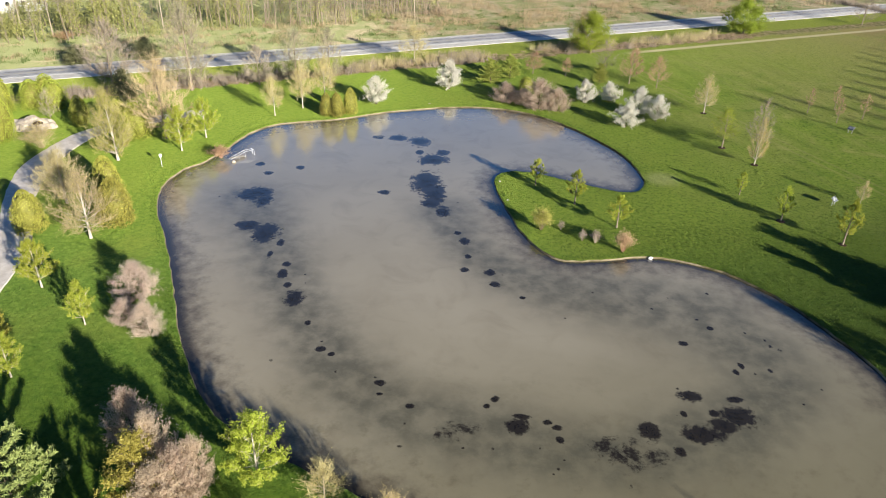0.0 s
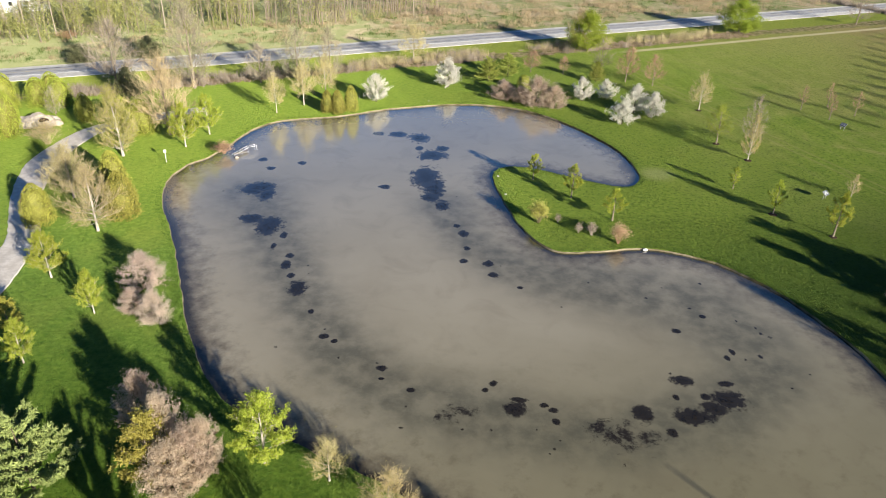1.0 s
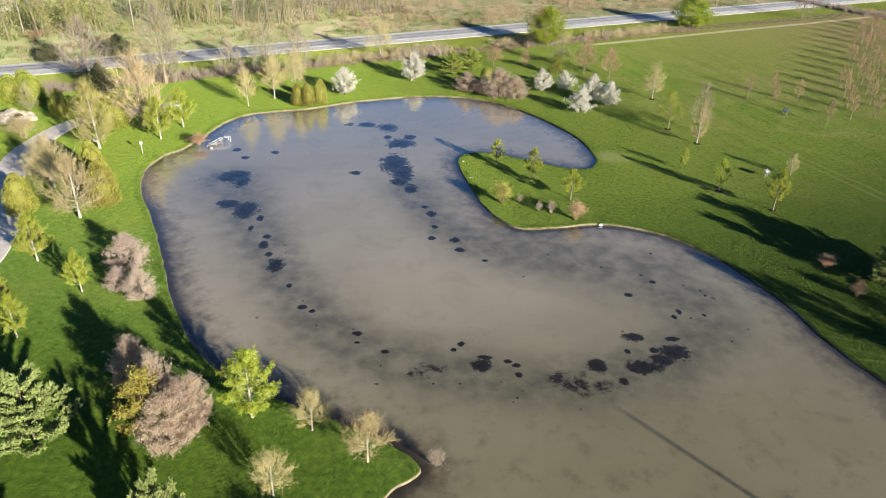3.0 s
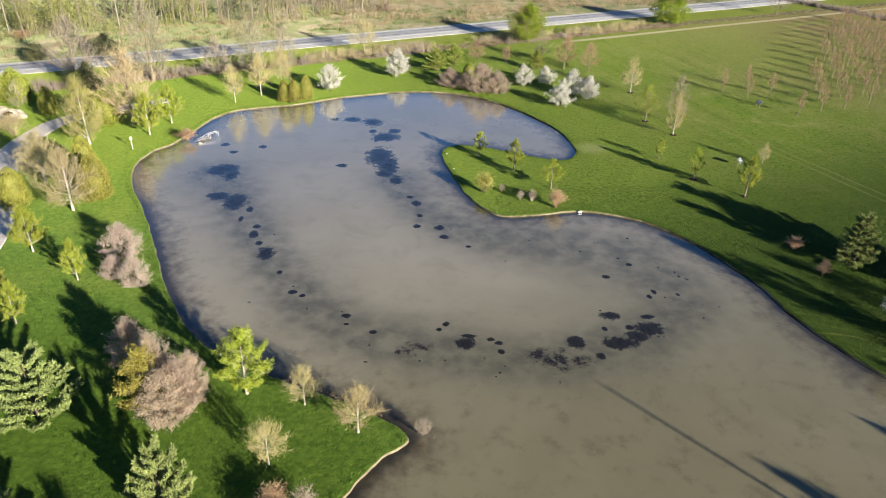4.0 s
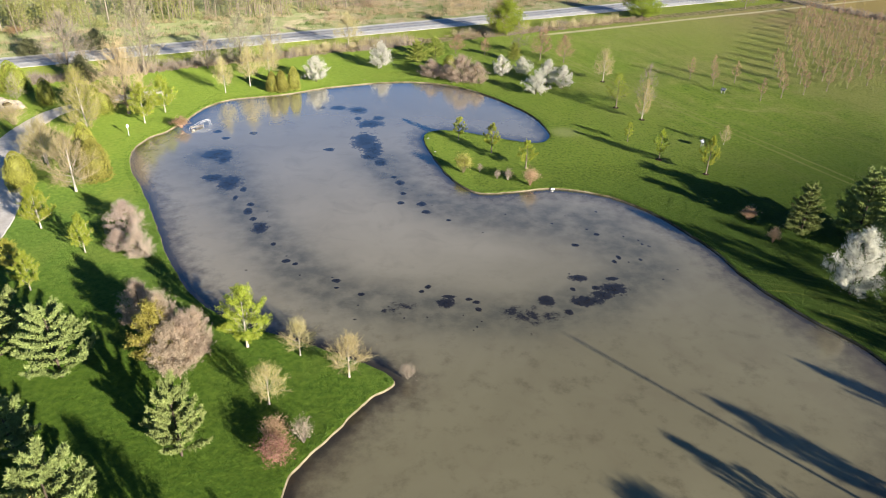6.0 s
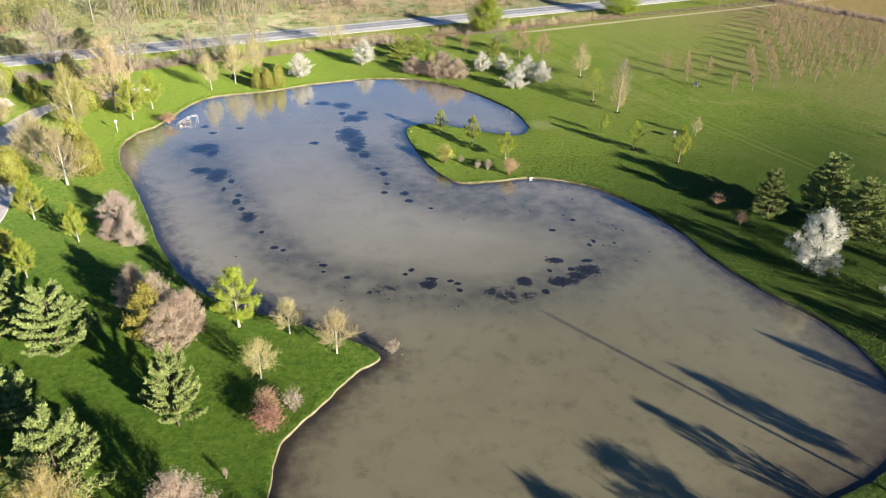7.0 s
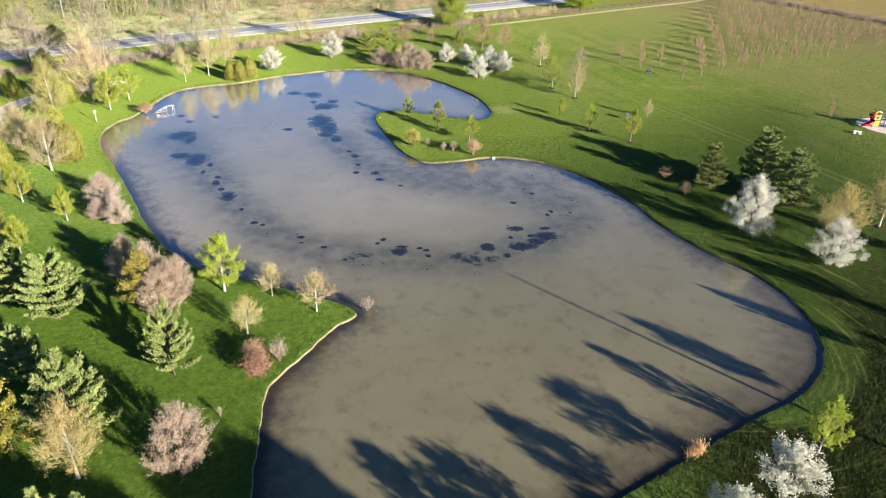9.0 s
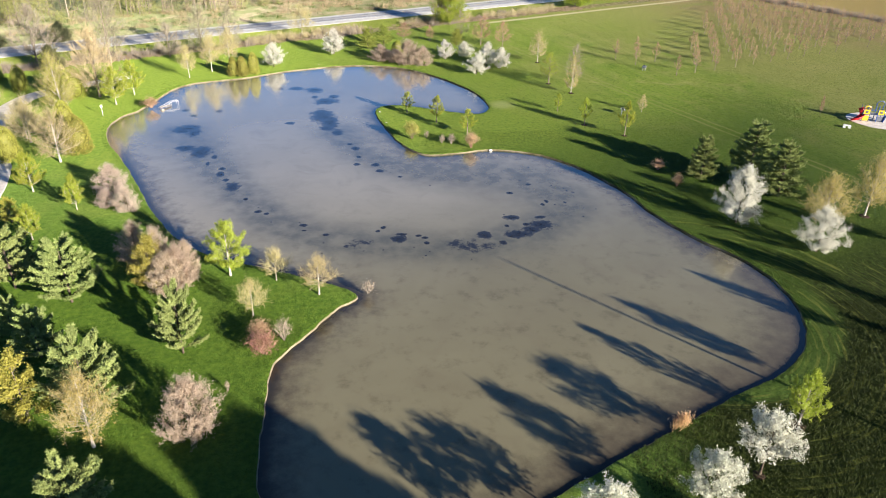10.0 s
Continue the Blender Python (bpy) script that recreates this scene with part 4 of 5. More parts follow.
kind_of("whitestem", grow_leafy, 3, 5.2, 5.0, L_CREAM, M_DARK_BARK, per=44, size=0.067, clear=0.48, limbs=28, twigs=9, up=0.45, loose=0.024, fit=True, core=500)
kind_of("whitehigh", grow_leafy, 1, 5.2, 5.0, L_CREAM, M_DARK_BARK, per=44, size=0.067, clear=0.62, limbs=26, twigs=9, up=0.45, loose=0.024, fit=True, core=300)
kind_of("pink", grow_leafy, 3, 4.6, 5.0, L_PINK, M_DARK_BARK, per=30, size=0.049, clear=0.03, limbs=54, twigs=12, up=0.5, loose=0.018, fit=True, core=3400)
kind_of("pinkfar", grow_leafy, 3, 4.6, 5.0, L_PINK, M_DARK_BARK, per=22, size=0.060, clear=0.03, limbs=44, twigs=11, up=0.5, loose=0.028, fit=True, core=1800)
kind_of("spruce", grow_conifer, 4, 6.2, 5.6, L_SPRUCE, M_DARK_BARK, levels=7, per=6, sprigs=5, tufts=5, fan=15, size=0.215, blade=0.047, spread=0.30, slope=0.62, lift=0.40, wild=0.55, splay=1.0)
kind_of("darkspruce", grow_conifer, 3, 7.0, 5.2, L_PINE, M_DARK_BARK, levels=9, per=8, slope=0.62, sprigs=6, fan=11, blade=0.048, lift=0.16, wild=0.5, splay=0.85)
kind_of("pine", grow_conifer, 2, 5.0, 4.6, L_YOUNG_PINE, M_DARK_BARK, levels=7, fan=8, sprigs=4, blade=0.05, lift=0.3, slope=0.9, splay=0.8)
kind_of("arbor", grow_arbor, 3, 5.0, 3.4, L_ARBOR, n=7000, size=0.10)
kind_of("arborg", grow_arbor, 3, 5.4, 4.4, L_ARBOR_GREEN, n=7500, size=0.093)
kind_of("darkshrub", grow_leafy, 2, 4.5, 5.0, L_BUSH, M_DARK_BARK, per=22, size=0.11, clear=0.03, limbs=34, twigs=9, loose=0.035, fit=True, core=900)
kind_of("redshrub", grow_shrub, 2, 2.6, 2.5, L_RED_TWIG, L_REDBUD, stems=40, bud=3)
kind_of("roseshrub", grow_shrub, 1, 2.6, 2.5, L_RED_TWIG, L_ROSE, stems=40, bud=3)
kind_of("palepink", grow_leafy, 3, 4.6, 5.0, L_LIT_PINK, M_DARK_BARK, per=26, size=0.055, clear=0.03, limbs=46, twigs=11, up=0.5, loose=0.028, fit=True, core=2200)
kind_of("oliveshrub", grow_shrub, 1, 2.7, 2.2, L_TWIG, L_LIME_BUD, stems=42, bud=5, size=0.08)
kind_of("pinkshrub", grow_shrub, 2, 1.8, 1.6, L_GREY_TWIG, L_PINK, stems=26, fine=10, bud=2, size=0.05)
kind_of("bareshrub", grow_shrub, 2, 3.6, 5.0, L_TWIG, L_BUD, stems=60, fine=14, bud=1)

# ---- the trees and shrubs round the pond ----
plant("lime", "maple_tree", -13.6, 35.9, 6.3, 5.3, "young maple with bright lime-green spring leaves", "tree")
plant("lime", "maple_tree", -43.1, 60.9, 5.3, 4.1, "young tree with yellow-green spring leaves and pale trunk", "tree")
plant("lime", "maple_tree", -35.5, 54.6, 4.8, 2.8, "slim young tree with yellow-green spring leaves", "tree")
plant("limefar", "maple_tree", -41.8, 99.5, 6.4, 4.8, "young maple with bright lime-green spring leaves", "tree")
plant("limefar", "maple_tree", -39.9, 105.2, 6.1, 4.5, "young maple with fresh green spring leaves", "tree")
plant("bud", "budding_tree", -8.4, 34.4, 3.9, 3.3, "pale-trunked young tree with buff opening buds", "tree")
plant("bud", "budding_tree", -3.6, 31.0, 4.6, 3.9, "pale-trunked young tree with wide buff budding crown", "tree")
plant("bud", "budding_tree", -10.3, 27.6, 4.3, 3.1, "pale-trunked young tree with thin buff buds", "tree")
plant("bud", "budding_tree", -31.6, 116.7, 6.5, 3.7, "young tree with buff buds near the pond", "tree")
plant("bud", "budding_tree", -27.7, 121.3, 7.4, 4.9, "young tree with buff buds and pale trunk", "tree")
plant("bud", "budding_tree", -24.5, 125.9, 7.6, 5.0, "young tree with buff buds beside the ditch", "tree")
plant("limegold", "budding_tree", -49.7, 95.0, 9.8, 6.6, "tall tree with lime-gold opening buds beside the gravel path", "tree")
plant("goldbud", "budding_tree", -21.2, 10.1, 7.2, 4.6, "white-trunked birch with golden budding crown", "tree")
plant("goldbud", "budding_tree", 61.6, 40.3, 7.6, 6.0, "spreading tree with golden buds on the lawn", "tree")
plant("goldbud", "budding_tree", 70.4, 43.6, 8.6, 5.5, "tall leaning tree with golden buds on the lawn", "tree")
plant("yellowleaf", "leafy_tree", -27.4, 13.8, 6.7, 4.2, "tree with dense yellow spring leaves beside spruces", "tree")
plant("oliveleaf", "leafy_tree", -21.6, 34.0, 6.4, 4.8, "olive-gold leaved small tree among pink blossom", "tree")
plant("yellowleaf", "leafy_tree", -42.6, 51.9, 3.2, 2.5, "yellow-green shrubby tree near the footpath", "tree")
plant("lime", "maple_tree", -38.3, 46.6, 4.4, 3.1, "small yellow-green young tree on the lawn", "tree")
plant("palepink", "crabapple_tree", -32.3, 59.5, 4.2, 4.6, "dusty-pink crabapple in full bloom", "tree")
plant("palepink", "crabapple_tree", -31.8, 55.2, 2.7, 2.9, "small dusty-pink crabapple in full bloom", "tree")
plant("palepink", "crabapple_tree", -28.8, 53.5, 3.6, 3.5, "dusty-pink crabapple in bloom near the pond", "tree")
plant("pink", "crabapple_tree", -18.1, 35.2, 4.9, 3.5, "dusty-pink crabapple in a dense clump", "tree")
plant("pink", "crabapple_tree", -19.4, 32.6, 4.9, 4.7, "broad dusty-pink crabapple in a dense clump", "tree")
plant("pink", "crabapple_tree", -18.7, 33.9, 5.2, 4.2, "dusty-pink crabapple in a dense clump", "tree")
plant("pink", "crabapple_tree", -21.0, 35.9, 6.3, 3.8, "dusty-pink crabapple in a dense clump", "tree")
plant("pink", "crabapple_tree", -24.3, 39.4, 5.4, 4.0, "greyish-pink crabapple at the clump's edge", "tree")
plant("pink", "crabapple_tree", -13.6, 10.6, 6.0, 5.0, "large dusty-pink crabapple near the water", "tree")
plant("pinkfar", "crabapple_tree", 8.8, 128.7, 3.6, 5.4, "brownish-pink crabapple on the far bank", "tree")
plant("pinkfar", "crabapple_tree", 12.1, 127.4, 2.9, 5.0, "low brownish-pink crabapple on the far bank", "tree")
plant("pinkfar", "crabapple_tree", 14.8, 125.4, 5.2, 7.2, "broad brownish-pink crabapple on the far bank", "tree")
plant("pinkfar", "crabapple_tree", 18.1, 124.2, 4.2, 4.9, "dusty-pink crabapple beside the pond shore", "tree")
plant("roseshrub", "red_shrub", -8.7, 21.0, 2.2, 2.7, "round shrub with red twigs and new leaves", "shrub")
plant("redshrub", "red_shrub", -9.2, 23.4, 1.9, 2.3, "round shrub with brownish-red twigs", "shrub")
plant("pinkshrub", "pale_shrub", -6.9, 23.0, 2.4, 1.8, "small rounded shrub with pale pinkish buds", "shrub")
plant("pinkshrub", "pale_shrub", 1.7, 30.6, 1.5, 1.4, "small pale leafless shrub at the pond corner", "shrub")
plant("redshrub", "red_shrub", -35.1, 97.2, 1.7, 2.7, "low reddish shrub beside the white handrail", "shrub")
plant("pinkshrub", "pale_shrub", -11.4, 15.8, 1.1, 0.5, "tiny leafless bush on the lawn", "shrub")
plant("spruce", "spruce_tree", -16.3, 21.9, 7.6, 4.4, "blue-green white pine with layered soft branches", "tree")
plant("spruce", "spruce_tree", -29.4, 32.0, 7.5, 6.2, "broad blue-green white pine on the lawn", "tree")
plant("spruce", "spruce_tree", -36.2, 35.4, 7.6, 5.4, "blue-green white pine beside another pine", "tree")
plant("spruce", "spruce_tree", -32.8, 25.9, 4.6, 3.0, "young blue-green white pine", "tree")
plant("spruce", "spruce_tree", -29.3, 22.6, 5.6, 4.6, "blue-green white pine in a cluster", "tree")
plant("spruce", "spruce_tree", -22.6, 14.4, 8.0, 6.2, "broad pale blue-green white pine in a cluster", "tree")
plant("spruce", "spruce_tree", -20.0, 2.1, 6.4, 5.0, "blue-green white pine in tree shade", "tree")
plant("pine", "pine_tree", 6.4, 140.1, 5.1, 4.8, "small yellow-green pine behind blossom trees", "tree")
plant("pine", "pine_tree", 10.5, 143.7, 5.0, 4.7, "small pine near the ditch", "tree")
plant("pine", "pine_tree", 28.5, 141.8, 4.4, 3.4, "small dark pine behind white blossom", "tree")
plant("darkspruce", "spruce_tree", 53.0, 57.5, 7.0, 4.3, "dark green spruce with thin crown", "tree")
plant("darkspruce", "spruce_tree", 60.0, 56.5, 9.6, 6.4, "tall dark green spruce in a group", "tree")
plant("darkspruce", "spruce_tree", 61.7, 50.8, 8.6, 6.0, "broad dark green spruce in a group", "tree")
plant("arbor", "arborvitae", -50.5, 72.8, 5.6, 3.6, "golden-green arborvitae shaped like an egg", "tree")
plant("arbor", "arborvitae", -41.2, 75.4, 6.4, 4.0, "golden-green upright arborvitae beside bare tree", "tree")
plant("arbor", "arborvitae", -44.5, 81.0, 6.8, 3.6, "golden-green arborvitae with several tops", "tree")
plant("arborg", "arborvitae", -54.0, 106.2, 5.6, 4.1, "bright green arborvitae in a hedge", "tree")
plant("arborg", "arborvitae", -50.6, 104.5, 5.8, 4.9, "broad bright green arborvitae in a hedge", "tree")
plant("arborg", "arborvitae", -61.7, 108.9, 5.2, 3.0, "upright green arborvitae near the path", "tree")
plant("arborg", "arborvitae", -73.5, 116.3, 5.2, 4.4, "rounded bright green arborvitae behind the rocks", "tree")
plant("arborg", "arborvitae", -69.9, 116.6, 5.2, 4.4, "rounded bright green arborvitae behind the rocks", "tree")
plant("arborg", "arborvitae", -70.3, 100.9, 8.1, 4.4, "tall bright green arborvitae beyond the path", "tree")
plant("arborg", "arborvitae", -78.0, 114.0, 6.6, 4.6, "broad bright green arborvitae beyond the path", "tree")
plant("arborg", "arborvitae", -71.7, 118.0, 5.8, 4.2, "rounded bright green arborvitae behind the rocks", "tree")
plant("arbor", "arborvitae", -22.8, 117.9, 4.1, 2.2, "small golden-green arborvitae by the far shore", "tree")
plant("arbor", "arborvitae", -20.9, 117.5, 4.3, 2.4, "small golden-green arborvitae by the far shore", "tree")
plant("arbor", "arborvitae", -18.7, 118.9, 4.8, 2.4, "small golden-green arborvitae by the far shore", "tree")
plant("bare", "bare_tree", -42.9, 71.7, 8.1, 6.9, "leafless tree with pale trunk and buff twigs", "tree")
plant("bare", "bare_tree", -50.1, 80.5, 7.2, 6.6, "leafless bushy tree with buff-grey twigs", "tree")
plant("bare", "bare_tree", -51.2, 82.1, 6.4, 5.2, "leafless spreading tree beside the gravel path", "tree")
plant("airygrey", "bare_tree", -67.3, 109.9, 5.4, 3.3, "small leafless grey tree beside the rocks", "tree")
plant("goldbare", "bare_tree", -46.0, 104.4, 12.6, 9.4, "large leafless tree with warm buff twigs", "tree")
plant("bareshrub", "bare_shrub", -63.0, 98.7, 3.6, 5.2, "leafless buff shrub beside the gravel path", "shrub")
plant("darkshrub", "evergreen_shrub", -60.2, 123.1, 5.2, 5.1, "dark evergreen bush near the road ditch", "shrub")
plant("whitefar", "blossom_tree", -14.9, 124.6, 5.0, 4.8, "small white blossoming tree near the far shore", "tree")
plant("whitefar", "blossom_tree", -1.8, 135.4, 5.5, 5.3, "round white blossoming tree on the far lawn", "tree")
plant("whitefar", "blossom_tree", 23.9, 129.3, 4.3, 3.8, "white blossoming tree in a far group", "tree")
plant("whitefar", "blossom_tree", 28.6, 130.8, 3.6, 4.1, "small white blossoming tree in a far group", "tree")
plant("whitefar", "blossom_tree", 29.1, 116.7, 4.1, 4.9, "white blossoming tree at the lawn edge", "tree")
plant("whitefar", "blossom_tree", 32.5, 123.2, 5.0, 4.9, "broad white blossoming tree in a group", "tree")
plant("whitefar", "blossom_tree", 35.1, 120.4, 4.6, 4.2, "white blossoming tree in a group", "tree")
plant("white", "blossom_tree", 51.4, 43.4, 7.9, 5.8, "tall white blossoming tree beside spruces", "tree")
plant("white", "blossom_tree", 57.6, 34.8, 5.9, 5.8, "broad white blossoming tree on shaded lawn", "tree")
plant("whitehigh", "blossom_tree", 31.3, 1.2, 5.9, 5.0, "white blossoming tree with bare short trunk", "tree")
plant("whitestem", "blossom_tree", 25.2, -2.0, 6.0, 4.2, "white blossoming tree with fresh leaves below", "tree")
plant("whitestem", "blossom_tree", 16.8, -3.2, 5.0, 4.6, "white blossoming tree by the near bank", "tree")
plant("arborg", "arborvitae", 13.1, 134.4, 3.3, 3.1, "bright green bush behind pink crabapples", "tree")
plant("redbare", "bare_tree", 22.4, 147.1, 3.6, 2.6, "small leafless reddish tree", "tree")
plant("redbare", "bare_tree", 15.6, 148.0, 4.3, 4.3, "leafless reddish tree near the ditch", "tree")
plant("airygrey", "bare_tree", 30.9, 150.2, 6.5, 5.4, "leafless grey-brown tree near the ditch", "tree")
plant("redbare", "bare_tree", 34.8, 142.9, 6.8, 5.2, "leafless tree with reddish buds on lawn", "tree")
plant("redbare", "bare_tree", 39.9, 140.7, 5.8, 4.6, "leafless tree with reddish buds on lawn", "tree")
plant("airy", "bare_tree", 45.1, 125.7, 6.7, 5.0, "upright leafless tree with buff buds", "tree")
plant("sparse", "leafy_tree", 43.1, 108.5, 6.3, 4.8, "young tree with thin green spring leaves", "tree")
plant("airygold", "bare_tree", 46.0, 101.8, 7.0, 3.3, "slender tree with golden twigs in mulch", "tree")
plant("airygrey", "bare_tree", 48.2, 107.5, 8.2, 4.6, "leafless grey tree on the meadow", "tree")
plant("sapling", "sapling", 40.0, 90.5, 3.4, 1.6, "small sapling with yellow-green leaves", "tree")
plant("sapling", "sapling", 42.8, 82.7, 4.8, 2.2, "thin sapling in a dark mulch bed", "tree")
plant("sapling", "sapling", 48.2, 76.9, 5.9, 2.9, "young tree with yellow-green leaves beside sign", "tree")
plant("airy", "sapling", 56.0, 88.9, 3.3, 1.9, "small leafless sapling near the sign", "tree")
plant("sapling", "sapling", 11.5, 91.4, 3.9, 2.2, "young green tree on the peninsula", "tree")
plant("sapling", "sapling", 16.3, 85.7, 4.8, 2.7, "young yellow-green tree on the peninsula", "tree")
plant("sapling", "sapling", 20.8, 79.3, 4.4, 3.0, "young yellow-green tree on the peninsula lawn", "tree")
plant("oliveshrub", "round_shrub", 11.1, 77.9, 2.7, 2.3, "round olive-yellow shrub on the peninsula", "shrub")
plant("pinkshrub", "pale_shrub", 13.6, 78.1, 1.2, 0.9, "tiny pale shrub on the peninsula", "shrub")
plant("pinkshrub", "pale_shrub", 15.9, 75.5, 1.3, 1.0, "tiny pale shrub on the peninsula", "shrub")
plant("pinkshrub", "pale_shrub", 17.4, 75.0, 1.7, 1.4, "small pale shrub on the peninsula", "shrub")
plant("redshrub", "red_shrub", 20.4, 73.1, 2.4, 2.2, "orange-brown round shrub at the peninsula shore", "shrub")
plant("redshrub", "red_shrub", 47.9, 61.6, 1.6, 1.9, "small leafless reddish bush near tree shadow", "shrub")
plant("redshrub", "red_shrub", 48.3, 55.4, 1.8, 1.5, "small reddish bush on the lawn", "shrub")
plant("limefar", "maple_tree", 37.6, 6.1, 5.8, 3.3, "young tree with lime-green leaves on shaded lawn", "tree")
plant("redbare", "sapling", 90.2, 84.8, 3.7, 0.9, "thin leafless sapling near the playground", "tree")
plant("goldbare", "bare_tree", 28.1, 167.9, 9.5, 6.0, "thin budding tree beside the road", "tree")
plant("greentree", "roadside_tree", 30.5, 166.7, 9.0, 9.9, "round green leafy tree beside the road", "tree")
plant("greentree", "roadside_tree", 74.7, 192.7, 8.6, 11.2, "big round green leafy tree beside the road", "tree")
plant("airygrey", "bare_tree", 113.3, 208.3, 7.6, 8.0, "spreading leafless tree beside the road", "tree")
plant("airy", "bare_tree", -9.8, 153.4, 7.7, 6.8, "spreading leafless tree at the road verge", "tree")
plant("greenbare", "budding_tree", -25.2, 135.7, 10.4, 6.1, "tall tree with pale green buds by the ditch", "tree")
plant("greenbare", "budding_tree", -50.4, 129.3, 15.0, 9.6, "very tall budding tree beside the road", "tree")
plant("greybare", "bare_tree", -66.3, 131.1, 11.1, 9.8, "spreading leafless tree beside the road", "tree")
plant("darkshrub", "evergreen_shrub", -80.1, 144.9, 3.2, 5.9, "dark round bush beyond the road", "shrub")
plant("darkshrub", "evergreen_shrub", -67.1, 149.6, 4.4, 5.5, "dark green bush beyond the road", "shrub")
plant("greybare", "bare_tree", -38.8, 134.2, 7.1, 6.6, "leafless thicket tree at the ditch", "tree")
plant("greenbare", "budding_tree", -32.1, 136.9, 9.9, 7.9, "budding thicket tree at the ditch", "tree")


def mulch_ring(x, y, r):
    g, k = Geo(), 22
    a = np.arange(k) * 2 * math.pi / k
    rr = r * np.array([1 + 0.22 * noise.noise((math.cos(t) * 1.5 + x, math.sin(t) * 1.5 + y, 0)) for t in a])
    ring = np.stack([np.cos(a) * rr, np.sin(a) * rr, np.full(k, -0.03)], 1)
    g.add(np.r_[ring, ring * (0.8, 0.8, 0) + (0, 0, 0.05), [[0, 0, 0.09]]], [(i, (i + 1) % k, k + (i + 1) % k, k + i) for i in range(k)] + [(k + i, k + (i + 1) % k, 2 * k) for i in range(k)])
    ob = part("mulch_bed", g.mesh("mulch_bed", M_MULCH), None)
    ob.location = (x, y, 0.02 + land_z(x, y))
    tagged(ob, "dark mulch bed round a tree's foot", "mulch", "mulch beds")


for x, y, r in ((46.0, 101.8, 0.6), (43.1, 108.5, 0.6), (48.2, 76.9, 0.5), (42.8, 82.7, 0.6), (31.3, 1.2, 0.5), (37.6, 6.1, 0.7), (45.1, 125.7, 0.6), (70.4, 43.6, 0.7)):
    mulch_ring(x, y, r)

# ---- the young orchard in rows on the meadow ----
for j in range(14):
    for i in range(-8, 26):
        x, y = 73.4 + 5.82 * i - 2.82 * j, 112.9 + 2.22 * i + 5.04 * j
        bound = 72.6 + (y - 112) * 0.62
        front = y > 112 + (x - 73) * 0.36
        if (x > bound and front and 0.86 * x + 0.51 * y < 216) or (j in (2, 3) and i in (0, 1)):
            x, y = x + random.uniform(-0.25, 0.25), y + random.uniform(-0.25, 0.25)
            if random.random() < 0.96:
                plant("orchard", "orchard_tree", x, y, random.uniform(4.3, 5.5), random.uniform(1.7, 2.3), "thin young orchard tree with reddish bare twigs", "tree", "orchard rows")

# ---- tall trees south-east of the pond, whose shade lies on the water ----
kind_of("tallspruce", grow_conifer, 2, 15.0, 8.0, L_PINE, M_DARK_BARK, levels=16, per=10, sprigs=5, tufts=3, fan=3, size=0.65, blade=0.28, slope=0.35, lift=-0.1, wild=0.25)
SHADE = Vector((math.cos(radians(SUN_AZ)), math.sin(radians(SUN_AZ)))) / math.tan(radians(SUN_EL))


def shade_tree(key, tip_x, tip_y, h, w, label):
    p = Vector((tip_x, tip_y)) + SHADE * h
    plant(key, "tall_spruce" if key == "tallspruce" else "tall_tree", p.x, p.y, h, w, label, "tree")


kind_of("round", grow_leafy, 3, 7.0, 4.6, L_LIME, M_BARK, per=18, size=0.13, clear=0.52, limbs=26, twigs=9, loose=0.04, fit=True)
for tx, ty, h, w in ((30.0, 26.0, 8.0, 2.9), (0.6, 10.8, 6.4, 4.4), (41.0, 31.0, 8.0, 2.4), (17.5, 4.0, 6.0, 5.0), (21.5, 1.0, 6.0, 5.0)):
    shade_tree("round", tx, ty, h, w, "leafy young tree on the lawn past the pond")
for tx, ty, h, w in ((-16.6, 11.6, 16.0, 3.6), (-15.2, 13.0, 16.0, 5.0), (-13.0, 14.2, 16.0, 6.0), (-10.4, 14.2, 16.0, 6.5), (-9.6, 12.4, 15.0, 6.5), (-11.5, 8.0, 15.0, 8.0), (-21.4, 11.2, 15.0, 4.0), (-18.4, 8.2, 14.0, 3.6), (-16.0, 5.4, 14.0, 3.6), (-25.0, 11.0, 15.0, 8.0), (-30.0, 13.0, 15.0, 9.0), (-21.0, 4.0, 15.0, 9.0)):
    shade_tree("tallspruce", tx, ty, h, w, "large dense dark green spruce")
# unseen trees added to block sun over the east lawn
for tx, ty, h, w in ((46.0, 39.5, 8.0, 4.0), (53.7, 29.2, 8.0, 2.4), (52.6, 21.2, 8.0, 2.2), (56.0, 53.0, 11.0, 3.2)):
    shade_tree("round", tx, ty, h, w, "added unseen leafy tree shading the lawn east of the pond")

